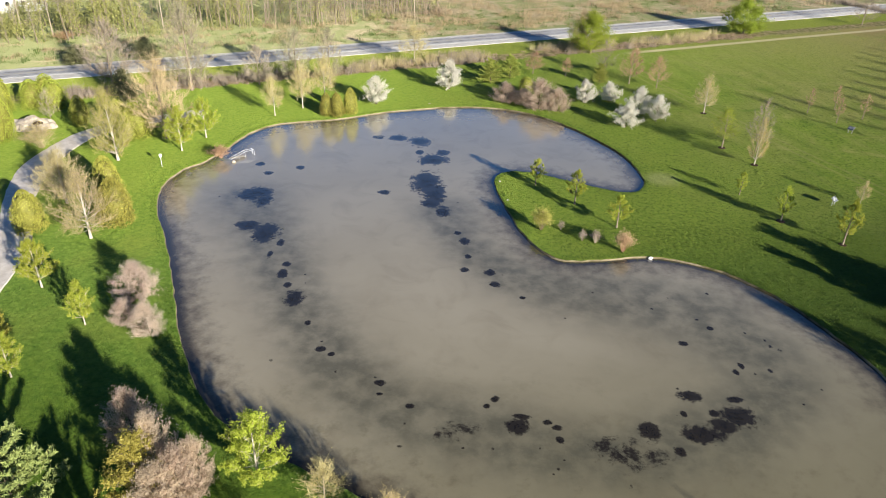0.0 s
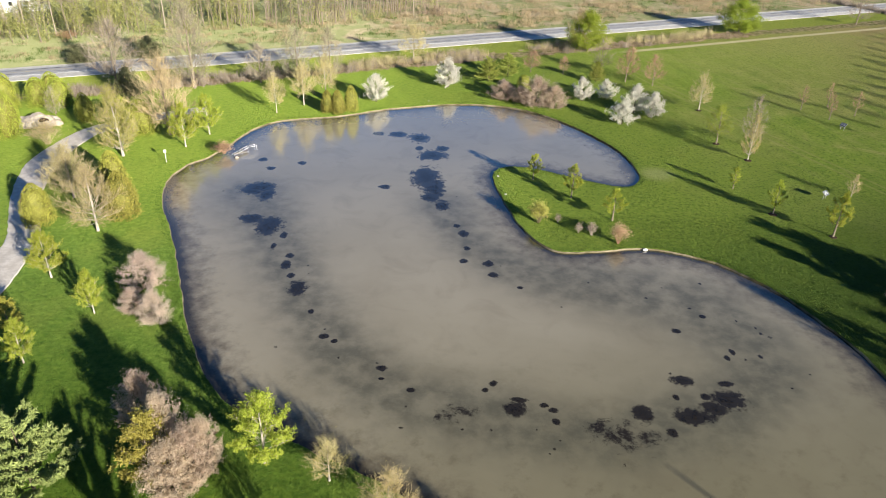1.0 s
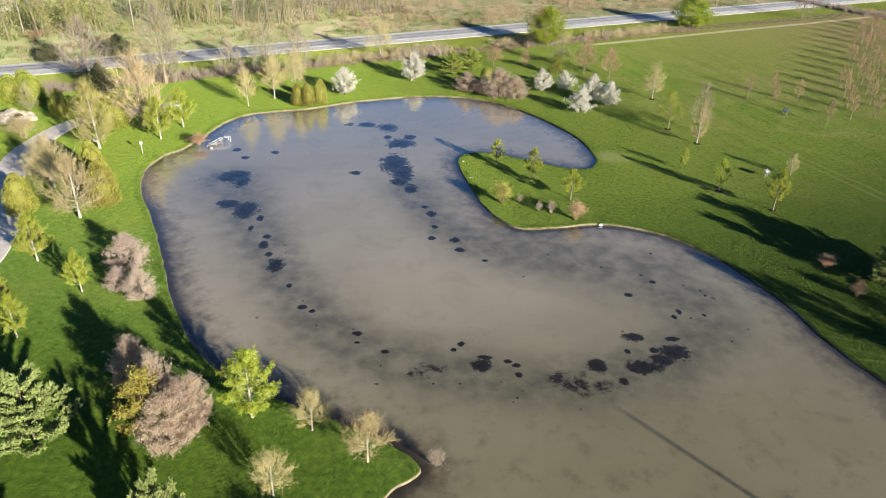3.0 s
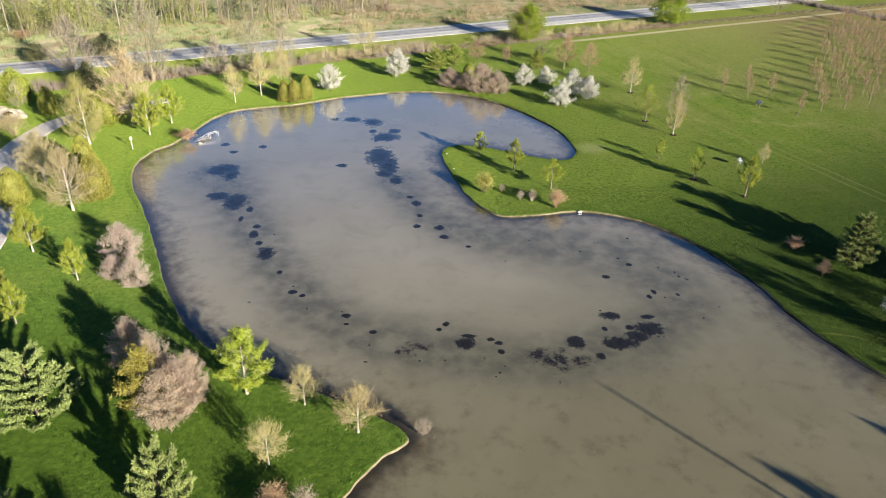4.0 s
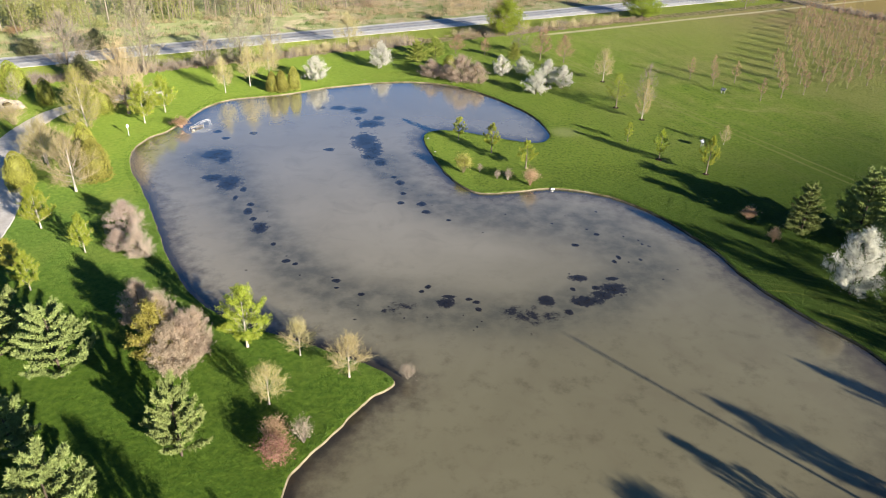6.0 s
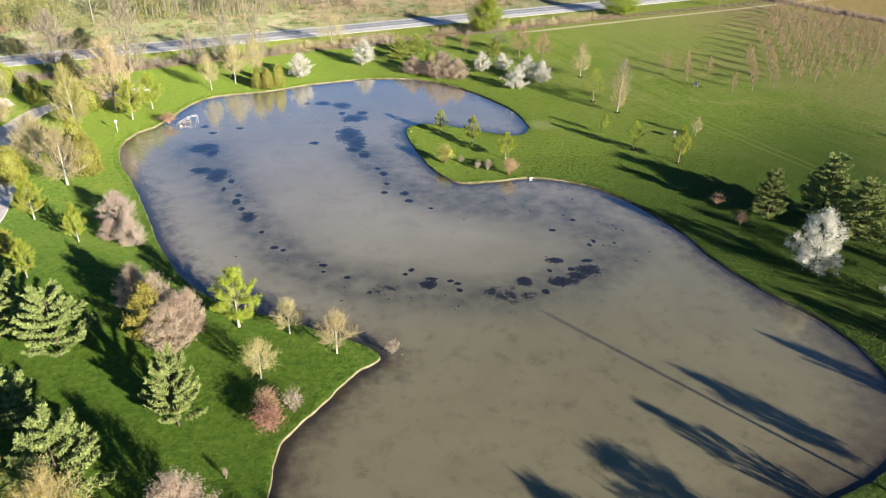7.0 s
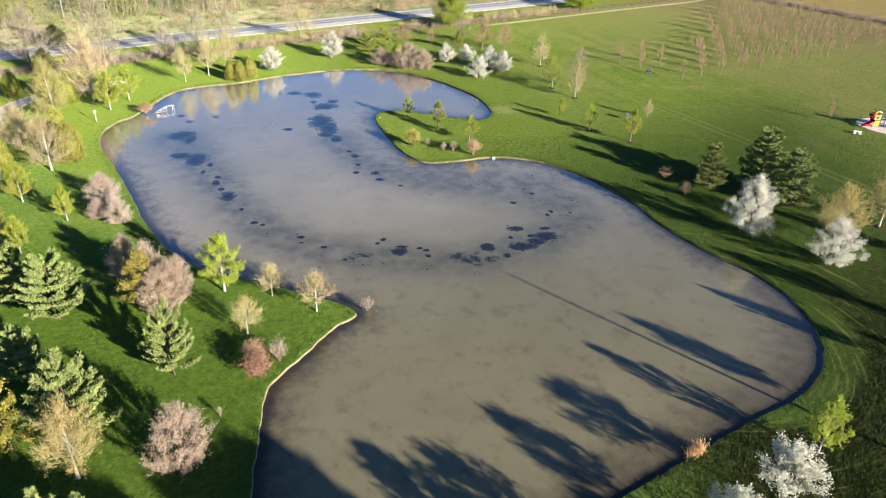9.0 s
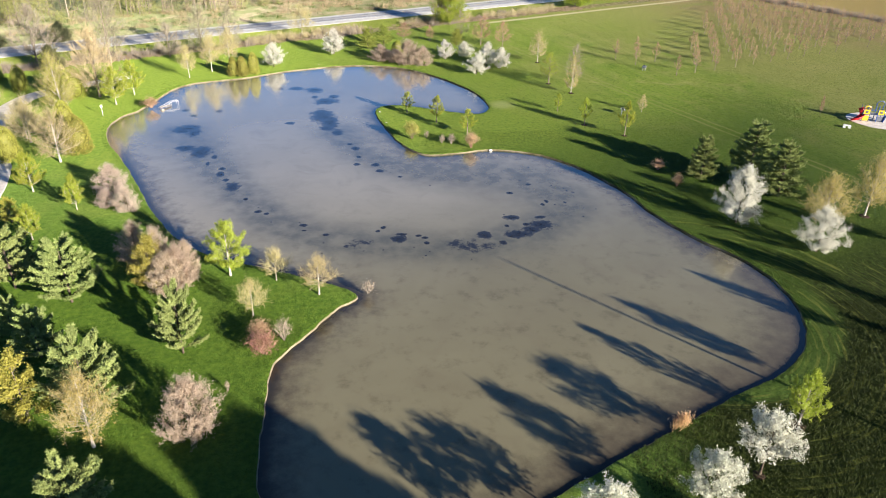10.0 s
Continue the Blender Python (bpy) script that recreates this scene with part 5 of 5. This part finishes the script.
# ---- the wood, scrub and dry grass along the road ----
def woodland():
    rng = np.random.default_rng(5)
    trunks, twigs, green, dry = Geo(), Geo(), Geo(), Geo()
    for _ in range(620):
        u = rng.uniform(-210, 82)
        d = 186.5 + abs(rng.normal()) * 10 + 2 * math.sin(u * 0.11)
        if -48 < u < -26 and d > 200:
            continue
        x, y, _z = on_road(u, d)
        h = rng.uniform(7.5, 13.0) * (0.6 if -48 < u < -24 else 1.0)
        lean = rng.normal(size=2) * 0.5
        top = np.array([x + lean[0], y + lean[1], h])
        r = rng.uniform(0.06, 0.15)
        trunks.tube((x, y, 0), top, r, 0.03, 5)
        k = 26
        s = rng.uniform(0.3, 0.98, (k, 1))
        a = np.array([x, y, 0]) + (top - np.array([x, y, 0])) * s
        e = a + rng.normal(size=(k, 3)) * (1.0, 1.0, 0.3) * (1.3 - s) + np.array([0, 0, 1.0])
        twigs.blades(a, e, 0.035, rng)
        a2 = np.repeat(a + (e - a) * 0.6, 3, 0)
        twigs.blades(a2, a2 + rng.normal(size=a2.shape) * 0.5 + np.array([0, 0, 0.4]), 0.022, rng)
        leafy = noise.noise((u * 0.07, d * 0.05, 2.0)) * 0.8 + rng.normal() * 0.25 + (0.45 if u < 8 else 0.0)
        if leafy > 0.0:
            n = int(130 + 240 * min(leafy, 1))
            p = np.array([x, y, h * 0.55]) + rng.normal(size=(n, 3)) * (1.2, 1.2, h * 0.20)
            green.leaves(p, 0.20, rng)
        elif leafy < -0.2:
            p = e[rng.integers(0, k, 60)] + rng.normal(size=(60, 3)) * 0.3
            dry.leaves(p, 0.14, rng)
    for _ in range(420):
        u, d = rng.uniform(-215, 84), 186 + rng.uniform(0, 1) ** 1.5 * 22
        x, y, _z = on_road(u, d)
        w, h = rng.uniform(1.2, 3.0), rng.uniform(1.0, 3.4)
        n = 90
        p = np.array([x, y, 0.05]) + np.abs(rng.normal(size=(n, 3))) * (1, 1, h * 0.45) * np.where(rng.random((n, 3)) < 0.5, -1, 1) * (w * 0.4, w * 0.4, 0) + rng.random((n, 1)) * np.array([0, 0, h])
        (green if noise.noise((u * 0.06, d * 0.06, 8.0)) > -0.05 else dry).leaves(p, 0.15, rng)
    root = thing("woodland", Matrix(), "edge of a bare spring wood with some fresh green", "woods", kind="stuff")
    for n, g, m in (("trunks", trunks, M_BARK), ("twigs", twigs, L_GREY_TWIG), ("leaves", green, L_WOODS), ("dry_leaves", dry, L_BRUSH)):
        tagged(part(n, g.mesh(n, m), None, root), kind="stuff")


woodland()


def grass_band(name, count, u0, u1, d0, d1, height, material, label, clump=26, spread=0.35, wave=0.0, cut=-9.0):
    """Standing dry stems in clumps."""
    rng = np.random.default_rng(int(d0 * 10 + count))
    g = Geo()
    for _ in range(count):
        u, d = rng.uniform(u0, u1), rng.uniform(d0, d1)
        if noise.noise((u * 0.07, d * 0.2, 5.0)) < cut:
            continue
        x, y, _z = on_road(u, d + wave * math.sin(u * 0.05))
        h = height * rng.uniform(0.5, 1.25)
        p = np.array([x, y, -0.03]) + rng.normal(size=(clump, 3)) * (spread, spread, 0)
        e = p + rng.normal(size=(clump, 3)) * (0.22 * h, 0.22 * h, 0) + np.array([0, 0, h]) * rng.uniform(0.6, 1.1, (clump, 1))
        g.blades(p, e, 0.035, rng)
    return tagged(part(name, g.mesh(name, material), None), label, "dry grass", kind="stuff")


grass_band("ditch_grass", 1900, -130, 150, 139.4, 145.2, 0.6, L_BRUSH, "standing dry brown grass in the roadside ditch", cut=-0.35)
grass_band("ditch_brush", 650, -60, 120, 139.5, 145.5, 1.9, L_GREY_TWIG, "leafless grey brush along the roadside ditch", clump=34, spread=0.5, cut=0.0)
grass_band("ditch_brush", 420, 40, 140, 141.0, 146.0, 2.0, L_TWIG, "buff-brown brush along the roadside ditch", clump=30, spread=0.5, cut=-0.1)
grass_band("meadow_grass", 2600, -190, 190, 167.0, 189.0, 1.1, L_STRAW, "tall straw-coloured grass beyond the road", clump=22, spread=0.6, cut=0.0)
grass_band("meadow_green", 1800, -190, 190, 166.0, 190.0, 0.7, L_GRASS, "fresh green grass tufts beyond the road", clump=18, spread=0.6, cut=-0.3)
grass_band("meadow_brush", 700, 60, 230, 168.0, 215.0, 2.0, L_STRAW, "brown brush and reeds beyond the road", clump=26, spread=0.8, cut=-0.05)


def hedge_line():
    """The dark ditch and brush at the meadow's end."""
    rng = np.random.default_rng(9)
    g = Geo()
    a, b = np.array([140.0, 212.0]), np.array([176.0, 150.0])
    for _ in range(900):
        p = a + (b - a) * rng.uniform(-0.5, 1.8) + rng.normal(size=2) * 1.1
        h = rng.uniform(0.6, 1.8)
        q = np.array([p[0], p[1], -0.03]) + rng.normal(size=(20, 3)) * (0.5, 0.5, 0)
        g.blades(q, q + rng.normal(size=(20, 3)) * 0.3 + np.array([0, 0, h]), 0.045, rng)
    tagged(part("field_hedge", g.mesh("field_hedge", L_GREY_TWIG), None), "low brown hedge of brush at the field edge", "hedge", kind="stuff")


hedge_line()
plant("redshrub", "red_shrub", -92.0, 164.0, 1.7, 4.5, "low dark red shrub at the wood's edge", "shrub")


def shore_grass():
    """Longer uncut grass that hangs over the bank."""
    rng = np.random.default_rng(3)
    g = Geo()
    for (x, y), o in zip(SHORE, SHORE_OUT):
        if y > 134 or noise.noise((x * 0.15, y * 0.15, 2.0)) < -0.28:
            continue
        k = 16
        t = rng.uniform(-0.3, 0.3, (k, 1)) * np.array([[-o[1], o[0]]]) + (0.12 + rng.uniform(0, 0.75, (k, 1))) * o
        p = np.c_[np.array([[x, y]]) + t, np.full(k, -0.08)]
        e = p + np.c_[rng.normal(size=(k, 2)) * 0.09 - o * 0.05, rng.uniform(0.10, 0.30, k)]
        g.blades(p, e, 0.03, rng)
    tagged(part("shore_grass", g.mesh("shore_grass", L_GRASS), None), "uncut green grass fringe along the pond bank", "grass", kind="stuff")


shore_grass()


def lawn_grass(seed, areas, height, material, label):
    """Tufts that roughen the nearer lawns."""
    rng = np.random.default_rng(seed)
    pts = np.concatenate([np.c_[rng.uniform(x0, x1, n), rng.uniform(y0, y1, n)] for x0, x1, y0, y1, n in areas])
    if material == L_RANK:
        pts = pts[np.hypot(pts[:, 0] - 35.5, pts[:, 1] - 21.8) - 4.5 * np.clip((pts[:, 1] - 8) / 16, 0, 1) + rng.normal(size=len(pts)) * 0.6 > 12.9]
    pts = pts[~inside_pond(pts)]
    z = np.array([land_z(x, y) for x, y in pts]) - 0.05
    p = np.repeat(np.c_[pts, z], 2, 0)
    p[:, :2] += rng.normal(size=(len(p), 2)) * 0.09
    e = p + np.c_[rng.normal(size=(len(p), 2)) * 0.06, rng.uniform(0.7, 1.4, len(p)) * height]
    keep = ~inside_pond(p[:, :2])
    g = Geo()
    g.blades(p[keep], e[keep], 0.042, rng)
    tagged(part("lawn_grass", g.mesh("lawn_grass", material), None), label, "grass", kind="stuff")


lawn_grass(31, [(-46, -5, -4, 62, 75000)], 0.10, L_GRASS, "short green grass tufts of the mown lawn")
lawn_grass(32, [(6, 72, 24, 80, 46000)], 0.16, L_OLD_GRASS, "darker olive grass tufts of the rough lawn")
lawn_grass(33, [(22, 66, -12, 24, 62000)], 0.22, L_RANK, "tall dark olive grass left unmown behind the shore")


def reed_clump(x, y):
    rng = np.random.default_rng(8)
    root = thing("reed_clump", Matrix.Translation((x, y, 0)), "pale tan dry reeds at the pond edge", "reeds")
    g, c = Geo(), Geo()
    p = np.c_[rng.normal(size=(340, 1)) * 0.45, rng.normal(size=(340, 1)) * 0.2, np.full((340, 1), -0.35)]
    ang = radians(28)
    p[:, :2] = p[:, :2] @ np.array([[math.cos(ang), math.sin(ang)], [-math.sin(ang), math.cos(ang)]])
    e = p + rng.normal(size=p.shape) * (0.22, 0.22, 0.1) + np.c_[np.zeros((340, 2)), rng.uniform(0.75, 1.2, 340)]
    g.blades(p, e, 0.035, rng)
    c.leaves(e, 0.11, rng, (0, 0, 2.0), 0.35)
    tagged(part("stalkwork", g.mesh("stalkwork", L_REED), None, root), kind="stuff")
    tagged(part("plume_haze", c.mesh("plume_haze", L_REED), None, root), kind="stuff")


reed_clump(27.6, 7.4)


# ---- built things ----
def handrail(a, b):
    """A white metal handrail and plank that run from the bank into the water."""
    a, b = Vector(a), Vector(b)
    ang = math.degrees(math.atan2(b.y - a.y, b.x - a.x))
    root = thing("handrail_ramp", pose(a.x, a.y, WATER_Z, 0, 0, ang), "white tubular handrail ramp leading into the pond", "handrail")
    n = (b - a).length
    deck = bmesh.new()
    for i in range(9):
        box(deck, (n * 0.62 / 9 - 0.03, 0.62, 0.05), Matrix.Translation((n * 0.62 * (i + 0.5) / 9 - 0.3, 0, 0.36 - 0.022 * i)), 0.008)
    part("deck", deck, M_WOOD, root, "weathered grey ramp planks")
    for y in (-0.3, 0.3):
        heights = [(-0.3, 0.30), (n * 0.25, 0.58), (n * 0.52, 0.88), (n * 0.92, 0.88)]
        for x, top in heights:
            part("post", rod(bmesh.new(), (x, y, -0.45), (x, y, top), 0.019), M_PAINT, root)
        for (x0, z0), (x1, z1) in zip(heights[:-1], heights[1:]):
            part("rail", rod(bmesh.new(), (x0, y, z0), (x1, y, z1), 0.02), M_PAINT, root)


handrail((-33.4, 97.2, 0), (-30.7, 99.9, 0))


def sign_post(x, y):
    root = thing("sign_post", pose(x, y, -0.05, 0, 0, 35), "small blank white sign on a pale post", "sign")
    part("post", box(bmesh.new(), (0.07, 0.07, 1.95), Matrix.Translation((0, 0, 0.97)), 0.01), M_PAINT, root)
    part("panel", box(bmesh.new(), (0.38, 0.04, 0.46), Matrix.Translation((0, -0.06, 1.82)), 0.012), M_PAINT, root, "plain white sign panel")


sign_post(-42.5, 93.2)


def info_panel(x, y, turn):
    root = thing("info_sign", pose(x, y, -0.04, 0, 0, turn), "slanted dark information panel on two steel legs", "sign", "information panels")
    for s in (-0.35, 0.35):
        part("leg", rod(bmesh.new(), (s, 0, 0), (s, 0.05, 0.95), 0.04), M_STEEL, root)
    tilt = pose(0, 0, 0.95, 38, 0, 0)
    part("frame", box(bmesh.new(), (1.08, 0.76, 0.05), tilt, 0.012), M_STEEL, root)
    panel = part("panel", box(bmesh.new(), (1.0, 0.68, 0.03), tilt @ Matrix.Translation((0, 0, 0.025)), 0.006), M_PANEL, root, "dark blue printed panel")
    for k, (w, yy) in enumerate(((0.66, 0.22), (0.80, 0.08), (0.76, -0.03), (0.80, -0.14))):
        part("print", box(bmesh.new(), (w, 0.05, 0.006), tilt @ Matrix.Translation((0, yy, 0.044))), M_PAINT, panel, "pale line of small print")


info_panel(67.9, 117.6, -62)
info_panel(52.0, 88.2, 40)


def boulder(bm, x, y, z, r, seed, squash=0.7):
    made = bmesh.ops.create_icosphere(bm, subdivisions=3, radius=1.0)
    for v in made["verts"]:
        p = v.co.copy()
        k = 1 + 0.35 * noise.noise(p * 1.3 + Vector((seed, 0, 0))) + 0.10 * noise.noise(p * 4 + Vector((0, seed, 0)))
        v.co = Vector((p.x * r * k + x, p.y * r * k * 0.85 + y, p.z * r * k * squash + z))
    return bm


def rock_mound(x, y):
    """A heap of pale rocks with a dark hollow, like a dry waterfall."""
    root = thing("rock_mound", Matrix.Translation((x, y, 0)), "mound of pale boulders with a dark hollow", "rocks")
    rng = random.Random(4)
    for i in range(22):
        a, s = i * 2.4, math.sqrt((i + 0.5) / 22)
        px, py = 3.0 * s * math.cos(a), 1.7 * s * math.sin(a)
        part("boulder", boulder(bmesh.new(), px, py, 1.25 * (1 - s) + 0.2, rng.uniform(0.7, 1.15), i * 3.7), M_STONE, root)
    # dark-coloured boulder that paints the shade of the opening
    part("hollow", boulder(bmesh.new(), 1.5, -1.0, 0.9, 0.75, 91.0), M_MULCH, root, "dark boulder painted as the shaded opening between boulders")
    part("ledge", box(bmesh.new(), (2.6, 0.8, 0.25), pose(-1.2, -2.1, 0.12, 0, 0, 8), 0.06), M_STONE, root, "pale flat stone ledge")


rock_mound(-69.0, 107.2)
for i, (x, y, r) in enumerate(((6.5, 92.3, 0.26), (7.3, 86.2, 0.24), (23.5, 72.0, 0.26), (-5.2, 126.0, 0.32), (-33.0, 96.3, 0.3))):
    ob = part("shore_rock", boulder(bmesh.new(), 0, 0, 0, r, i * 5.1), M_PAINT if i < 3 else M_STONE)
    ob.location = (x, y, -0.12)
    tagged(ob, "small pale rock at the pond's edge", "rock", "shore rocks")


def playground(x, y, turn):
    pad = bmesh.new()
    ring = [pad.verts.new((5.9 * math.cos(a) * (1 + 0.05 * math.sin(3 * a)), 5.0 * math.sin(a), 0.06)) for a in np.arange(40) * math.pi / 20]
    face = pad.faces.new(ring)
    low = bmesh.ops.extrude_face_region(pad, geom=[face])
    for v in low["geom"]:
        if isinstance(v, bmesh.types.BMVert):
            v.co.z = -0.12
    bmesh.ops.recalc_face_normals(pad, faces=pad.faces)
    p = part("playground_pad", pad, M_PATH)
    p.matrix_world = pose(x + 3.3, y - 0.6, 0, 0, 0, turn)
    tagged(p, "pale gravel pad under the playground", "ground", kind="structure")
    root = thing("play_structure", pose(x, y, 0.05, 0, 0, turn), "playground climber with red slide and yellow panels", "playground")
    for cx in (0.0, 2.6):
        for px, py in ((-0.6, -0.6), (0.6, -0.6), (-0.6, 0.6), (0.6, 0.6)):
            part("post", rod(bmesh.new(), (cx + px, py, -0.1), (cx + px, py, 3.0), 0.07), M_BLUE if cx else M_GREY, root)
        part("deck", box(bmesh.new(), (1.3, 1.3, 0.08), Matrix.Translation((cx, 0, 1.3)), 0.01), M_GREY, root)
        panel = box(bmesh.new(), (1.05, 0.06, 0.85), Matrix.Translation((cx, -0.62, 1.82)), 0.02)
        shield = part("panel", panel, M_YELLOW, root, "yellow plastic play panel")
        part("window", box(bmesh.new(), (0.42, 0.05, 0.42), Matrix.Translation((cx, -0.66, 1.85)), 0.08), M_GREY, shield)
        part("lower_panel", box(bmesh.new(), (1.05, 0.05, 0.95), Matrix.Translation((cx, -0.62, 0.65)), 0.02), M_GREY if cx else M_YELLOW, root)
    hood = bmesh.new()
    pts = [(0.62 * math.cos(a), -0.5, 2.35 + 0.55 * math.sin(a)) for a in np.linspace(0, math.pi, 9)]
    for q, w in zip(pts[:-1], pts[1:]):
        rod(hood, q, w, 0.13)
    part("hood", hood, M_YELLOW, root, "yellow plastic arched hood")
    part("bridge", box(bmesh.new(), (1.4, 0.9, 0.07), Matrix.Translation((1.3, 0, 1.28)), 0.01), M_GREY, root)
    for yy in (-0.5, 0.5):
        part("rail", rod(bmesh.new(), (0.6, yy, 2.1), (2.0, yy, 2.1), 0.04), M_BLUE, root)
    arch = bmesh.new()
    pts = [(2.6 + 0.75 * math.cos(a), 0.6, 2.9 + 0.8 * math.sin(a)) for a in np.linspace(0, math.pi, 9)]
    for q, w in zip(pts[:-1], pts[1:]):
        rod(arch, q, w, 0.06)
    part("arch", arch, M_BLUE, root, "blue tube arch")
    # a curving slide
    g = Geo()
    rows = []
    for k in np.linspace(0, 1, 22):
        a = math.pi + k * 2.4
        c = Vector((-1.5 + 1.05 * math.cos(a - math.pi) - 0.1, -1.05 * math.sin(a - math.pi) * 1.0, 1.32 - 1.15 * k))
        o = Vector((math.cos(a - math.pi), -math.sin(a - math.pi), 0))
        for s, dz in ((-0.42, 0.34), (-0.36, 0.06), (0.0, 0.0), (0.36, 0.06), (0.42, 0.34), (0.47, 0.30), (0.40, -0.06), (-0.40, -0.06), (-0.47, 0.30)):
            rows.append(tuple(c + o * s + Vector((0, 0, dz))))
    g.add(rows, [(9 * i + j, 9 * i + (j + 1) % 9, 9 * i + 9 + (j + 1) % 9, 9 * i + 9 + j) for i in range(21) for j in range(9)])
    part("slide", g.mesh("slide", M_RED, True), None, root, "red plastic curving slide")
    part("slide_hood", boulder(bmesh.new(), -0.65, 0, 1.95, 0.62, 3.0, 0.9), M_RED, root, "red plastic slide hood")
    part("tube", rod(bmesh.new(), (3.3, 0, 1.75), (4.6, 0, 1.0), 0.45, n=14), M_YELLOW, root, "yellow crawl tube")
    part("ladder", box(bmesh.new(), (0.06, 0.8, 1.3), pose(3.35, -0.5, 0.65, 0, 12, 0)), M_BLUE, root)


playground(97.0, 81.6, -14)


def bench(x, y, turn):
    root = thing("bench", pose(x, y, -0.03, 0, 0, turn), "low white slab bench on the grass", "bench")
    part("slab", box(bmesh.new(), (1.3, 0.6, 0.16), Matrix.Translation((0, 0, 0.48)), 0.03), M_PAINT, root)
    for s in (-0.42, 0.42):
        part("support", box(bmesh.new(), (0.42, 0.5, 0.42), Matrix.Translation((s, 0, 0.2)), 0.02), M_PAINT, root)


bench(91.2, 78.0, -30)


def utility_pole(x, y, h, arm=True):
    root = thing("utility_pole", pose(x, y, 0, 0, 0, 24.6), "tall wooden utility pole with crossarm", "pole", "utility poles")
    part("mast", rod(bmesh.new(), (0, 0, -0.3), (0, 0, h), 0.17, 0.11, 10), M_WOOD, root)
    if arm:
        part("crossarm", box(bmesh.new(), (0.12, 2.4, 0.14), Matrix.Translation((0, 0, h - 0.7)), 0.01), M_WOOD, root)
        for s in (-1.05, -0.45, 0.45, 1.05):
            part("insulator", rod(bmesh.new(), (0, s, h - 0.63), (0, s, h - 0.42), 0.05, 0.03), M_STEEL, root)


def wire(a, b, sag, r=0.016):
    g = Geo()
    a, b = np.array(a, float), np.array(b, float)
    ks = np.linspace(0, 1, 17)
    pts = [a + (b - a) * k - np.array([0, 0, sag * 4 * k * (1 - k)]) for k in ks]
    for p, q in zip(pts[:-1], pts[1:]):
        g.tube(p, q, r, r, 4)
    tagged(part("overhead_wire", g.mesh("overhead_wire", M_WOOD), None), "thin overhead power line between poles", "wire", "overhead wires")


POLES = [(-190, 188.5), (-119, 188.5), (-24, 190.0), (-18, 191.0), (6.5, 188.5), (72, 188.5), (212, 167.0)]
for u, d in POLES:
    x, y, _ = on_road(u, d)
    utility_pole(x, y, 11.5)
for (u0, d0), (u1, d1) in zip(POLES[:-2], POLES[1:-1]):
    for s, z in ((-1.05, 11.1), (1.05, 11.1), (0.0, 8.0), (0.2, 6.3)):
        wire(on_road(u0, d0 + s, z), on_road(u1, d1 + s, z), 0.011 * abs(u1 - u0))

# the mast whose thin shade crosses the water
p = Vector((18.6, 36.5)) + SHADE * 13.0
utility_pole(p.x, p.y, 13.0, False)


def house(x, y, turn, w, dep, h, label):
    root = thing("house", pose(x, y, 0, 0, 0, turn), label, "house")
    part("wall", box(bmesh.new(), (w, dep, h), Matrix.Translation((0, 0, h / 2))), M_SIDING, root)
    bm = bmesh.new()
    e = 0.5
    vs = [bm.verts.new(c) for c in ((-w / 2 - e, -dep / 2 - e, h), (w / 2 + e, -dep / 2 - e, h), (w / 2 + e, dep / 2 + e, h), (-w / 2 - e, dep / 2 + e, h), (-w / 2 - e, 0, h + dep * 0.32), (w / 2 + e, 0, h + dep * 0.32))]
    for f in ((0, 1, 5, 4), (2, 3, 4, 5), (0, 4, 3), (1, 2, 5), (3, 2, 1, 0)):
        bm.faces.new([vs[i] for i in f])
    part("roof", bm, M_ROOF, root, "grey shingle gable roof")
    for i in range(4):
        win = part("window", box(bmesh.new(), (1.1, 0.08, 1.3), Matrix.Translation((-w / 2 + w * (i + 0.5) / 4, -dep / 2 - 0.03, h * 0.55)), 0.02), M_PAINT, root)
        part("pane", box(bmesh.new(), (0.9, 0.06, 1.1), Matrix.Translation((-w / 2 + w * (i + 0.5) / 4, -dep / 2 - 0.055, h * 0.55))), M_GLASS, win)
    part("door", box(bmesh.new(), (1.0, 0.08, 2.05), Matrix.Translation((0.2, -dep / 2 - 0.03, 1.03)), 0.02), M_WOOD, root)


house(-120.0, 194.0, 30, 15, 8, 4.2, "white house with grey roof behind the wood")
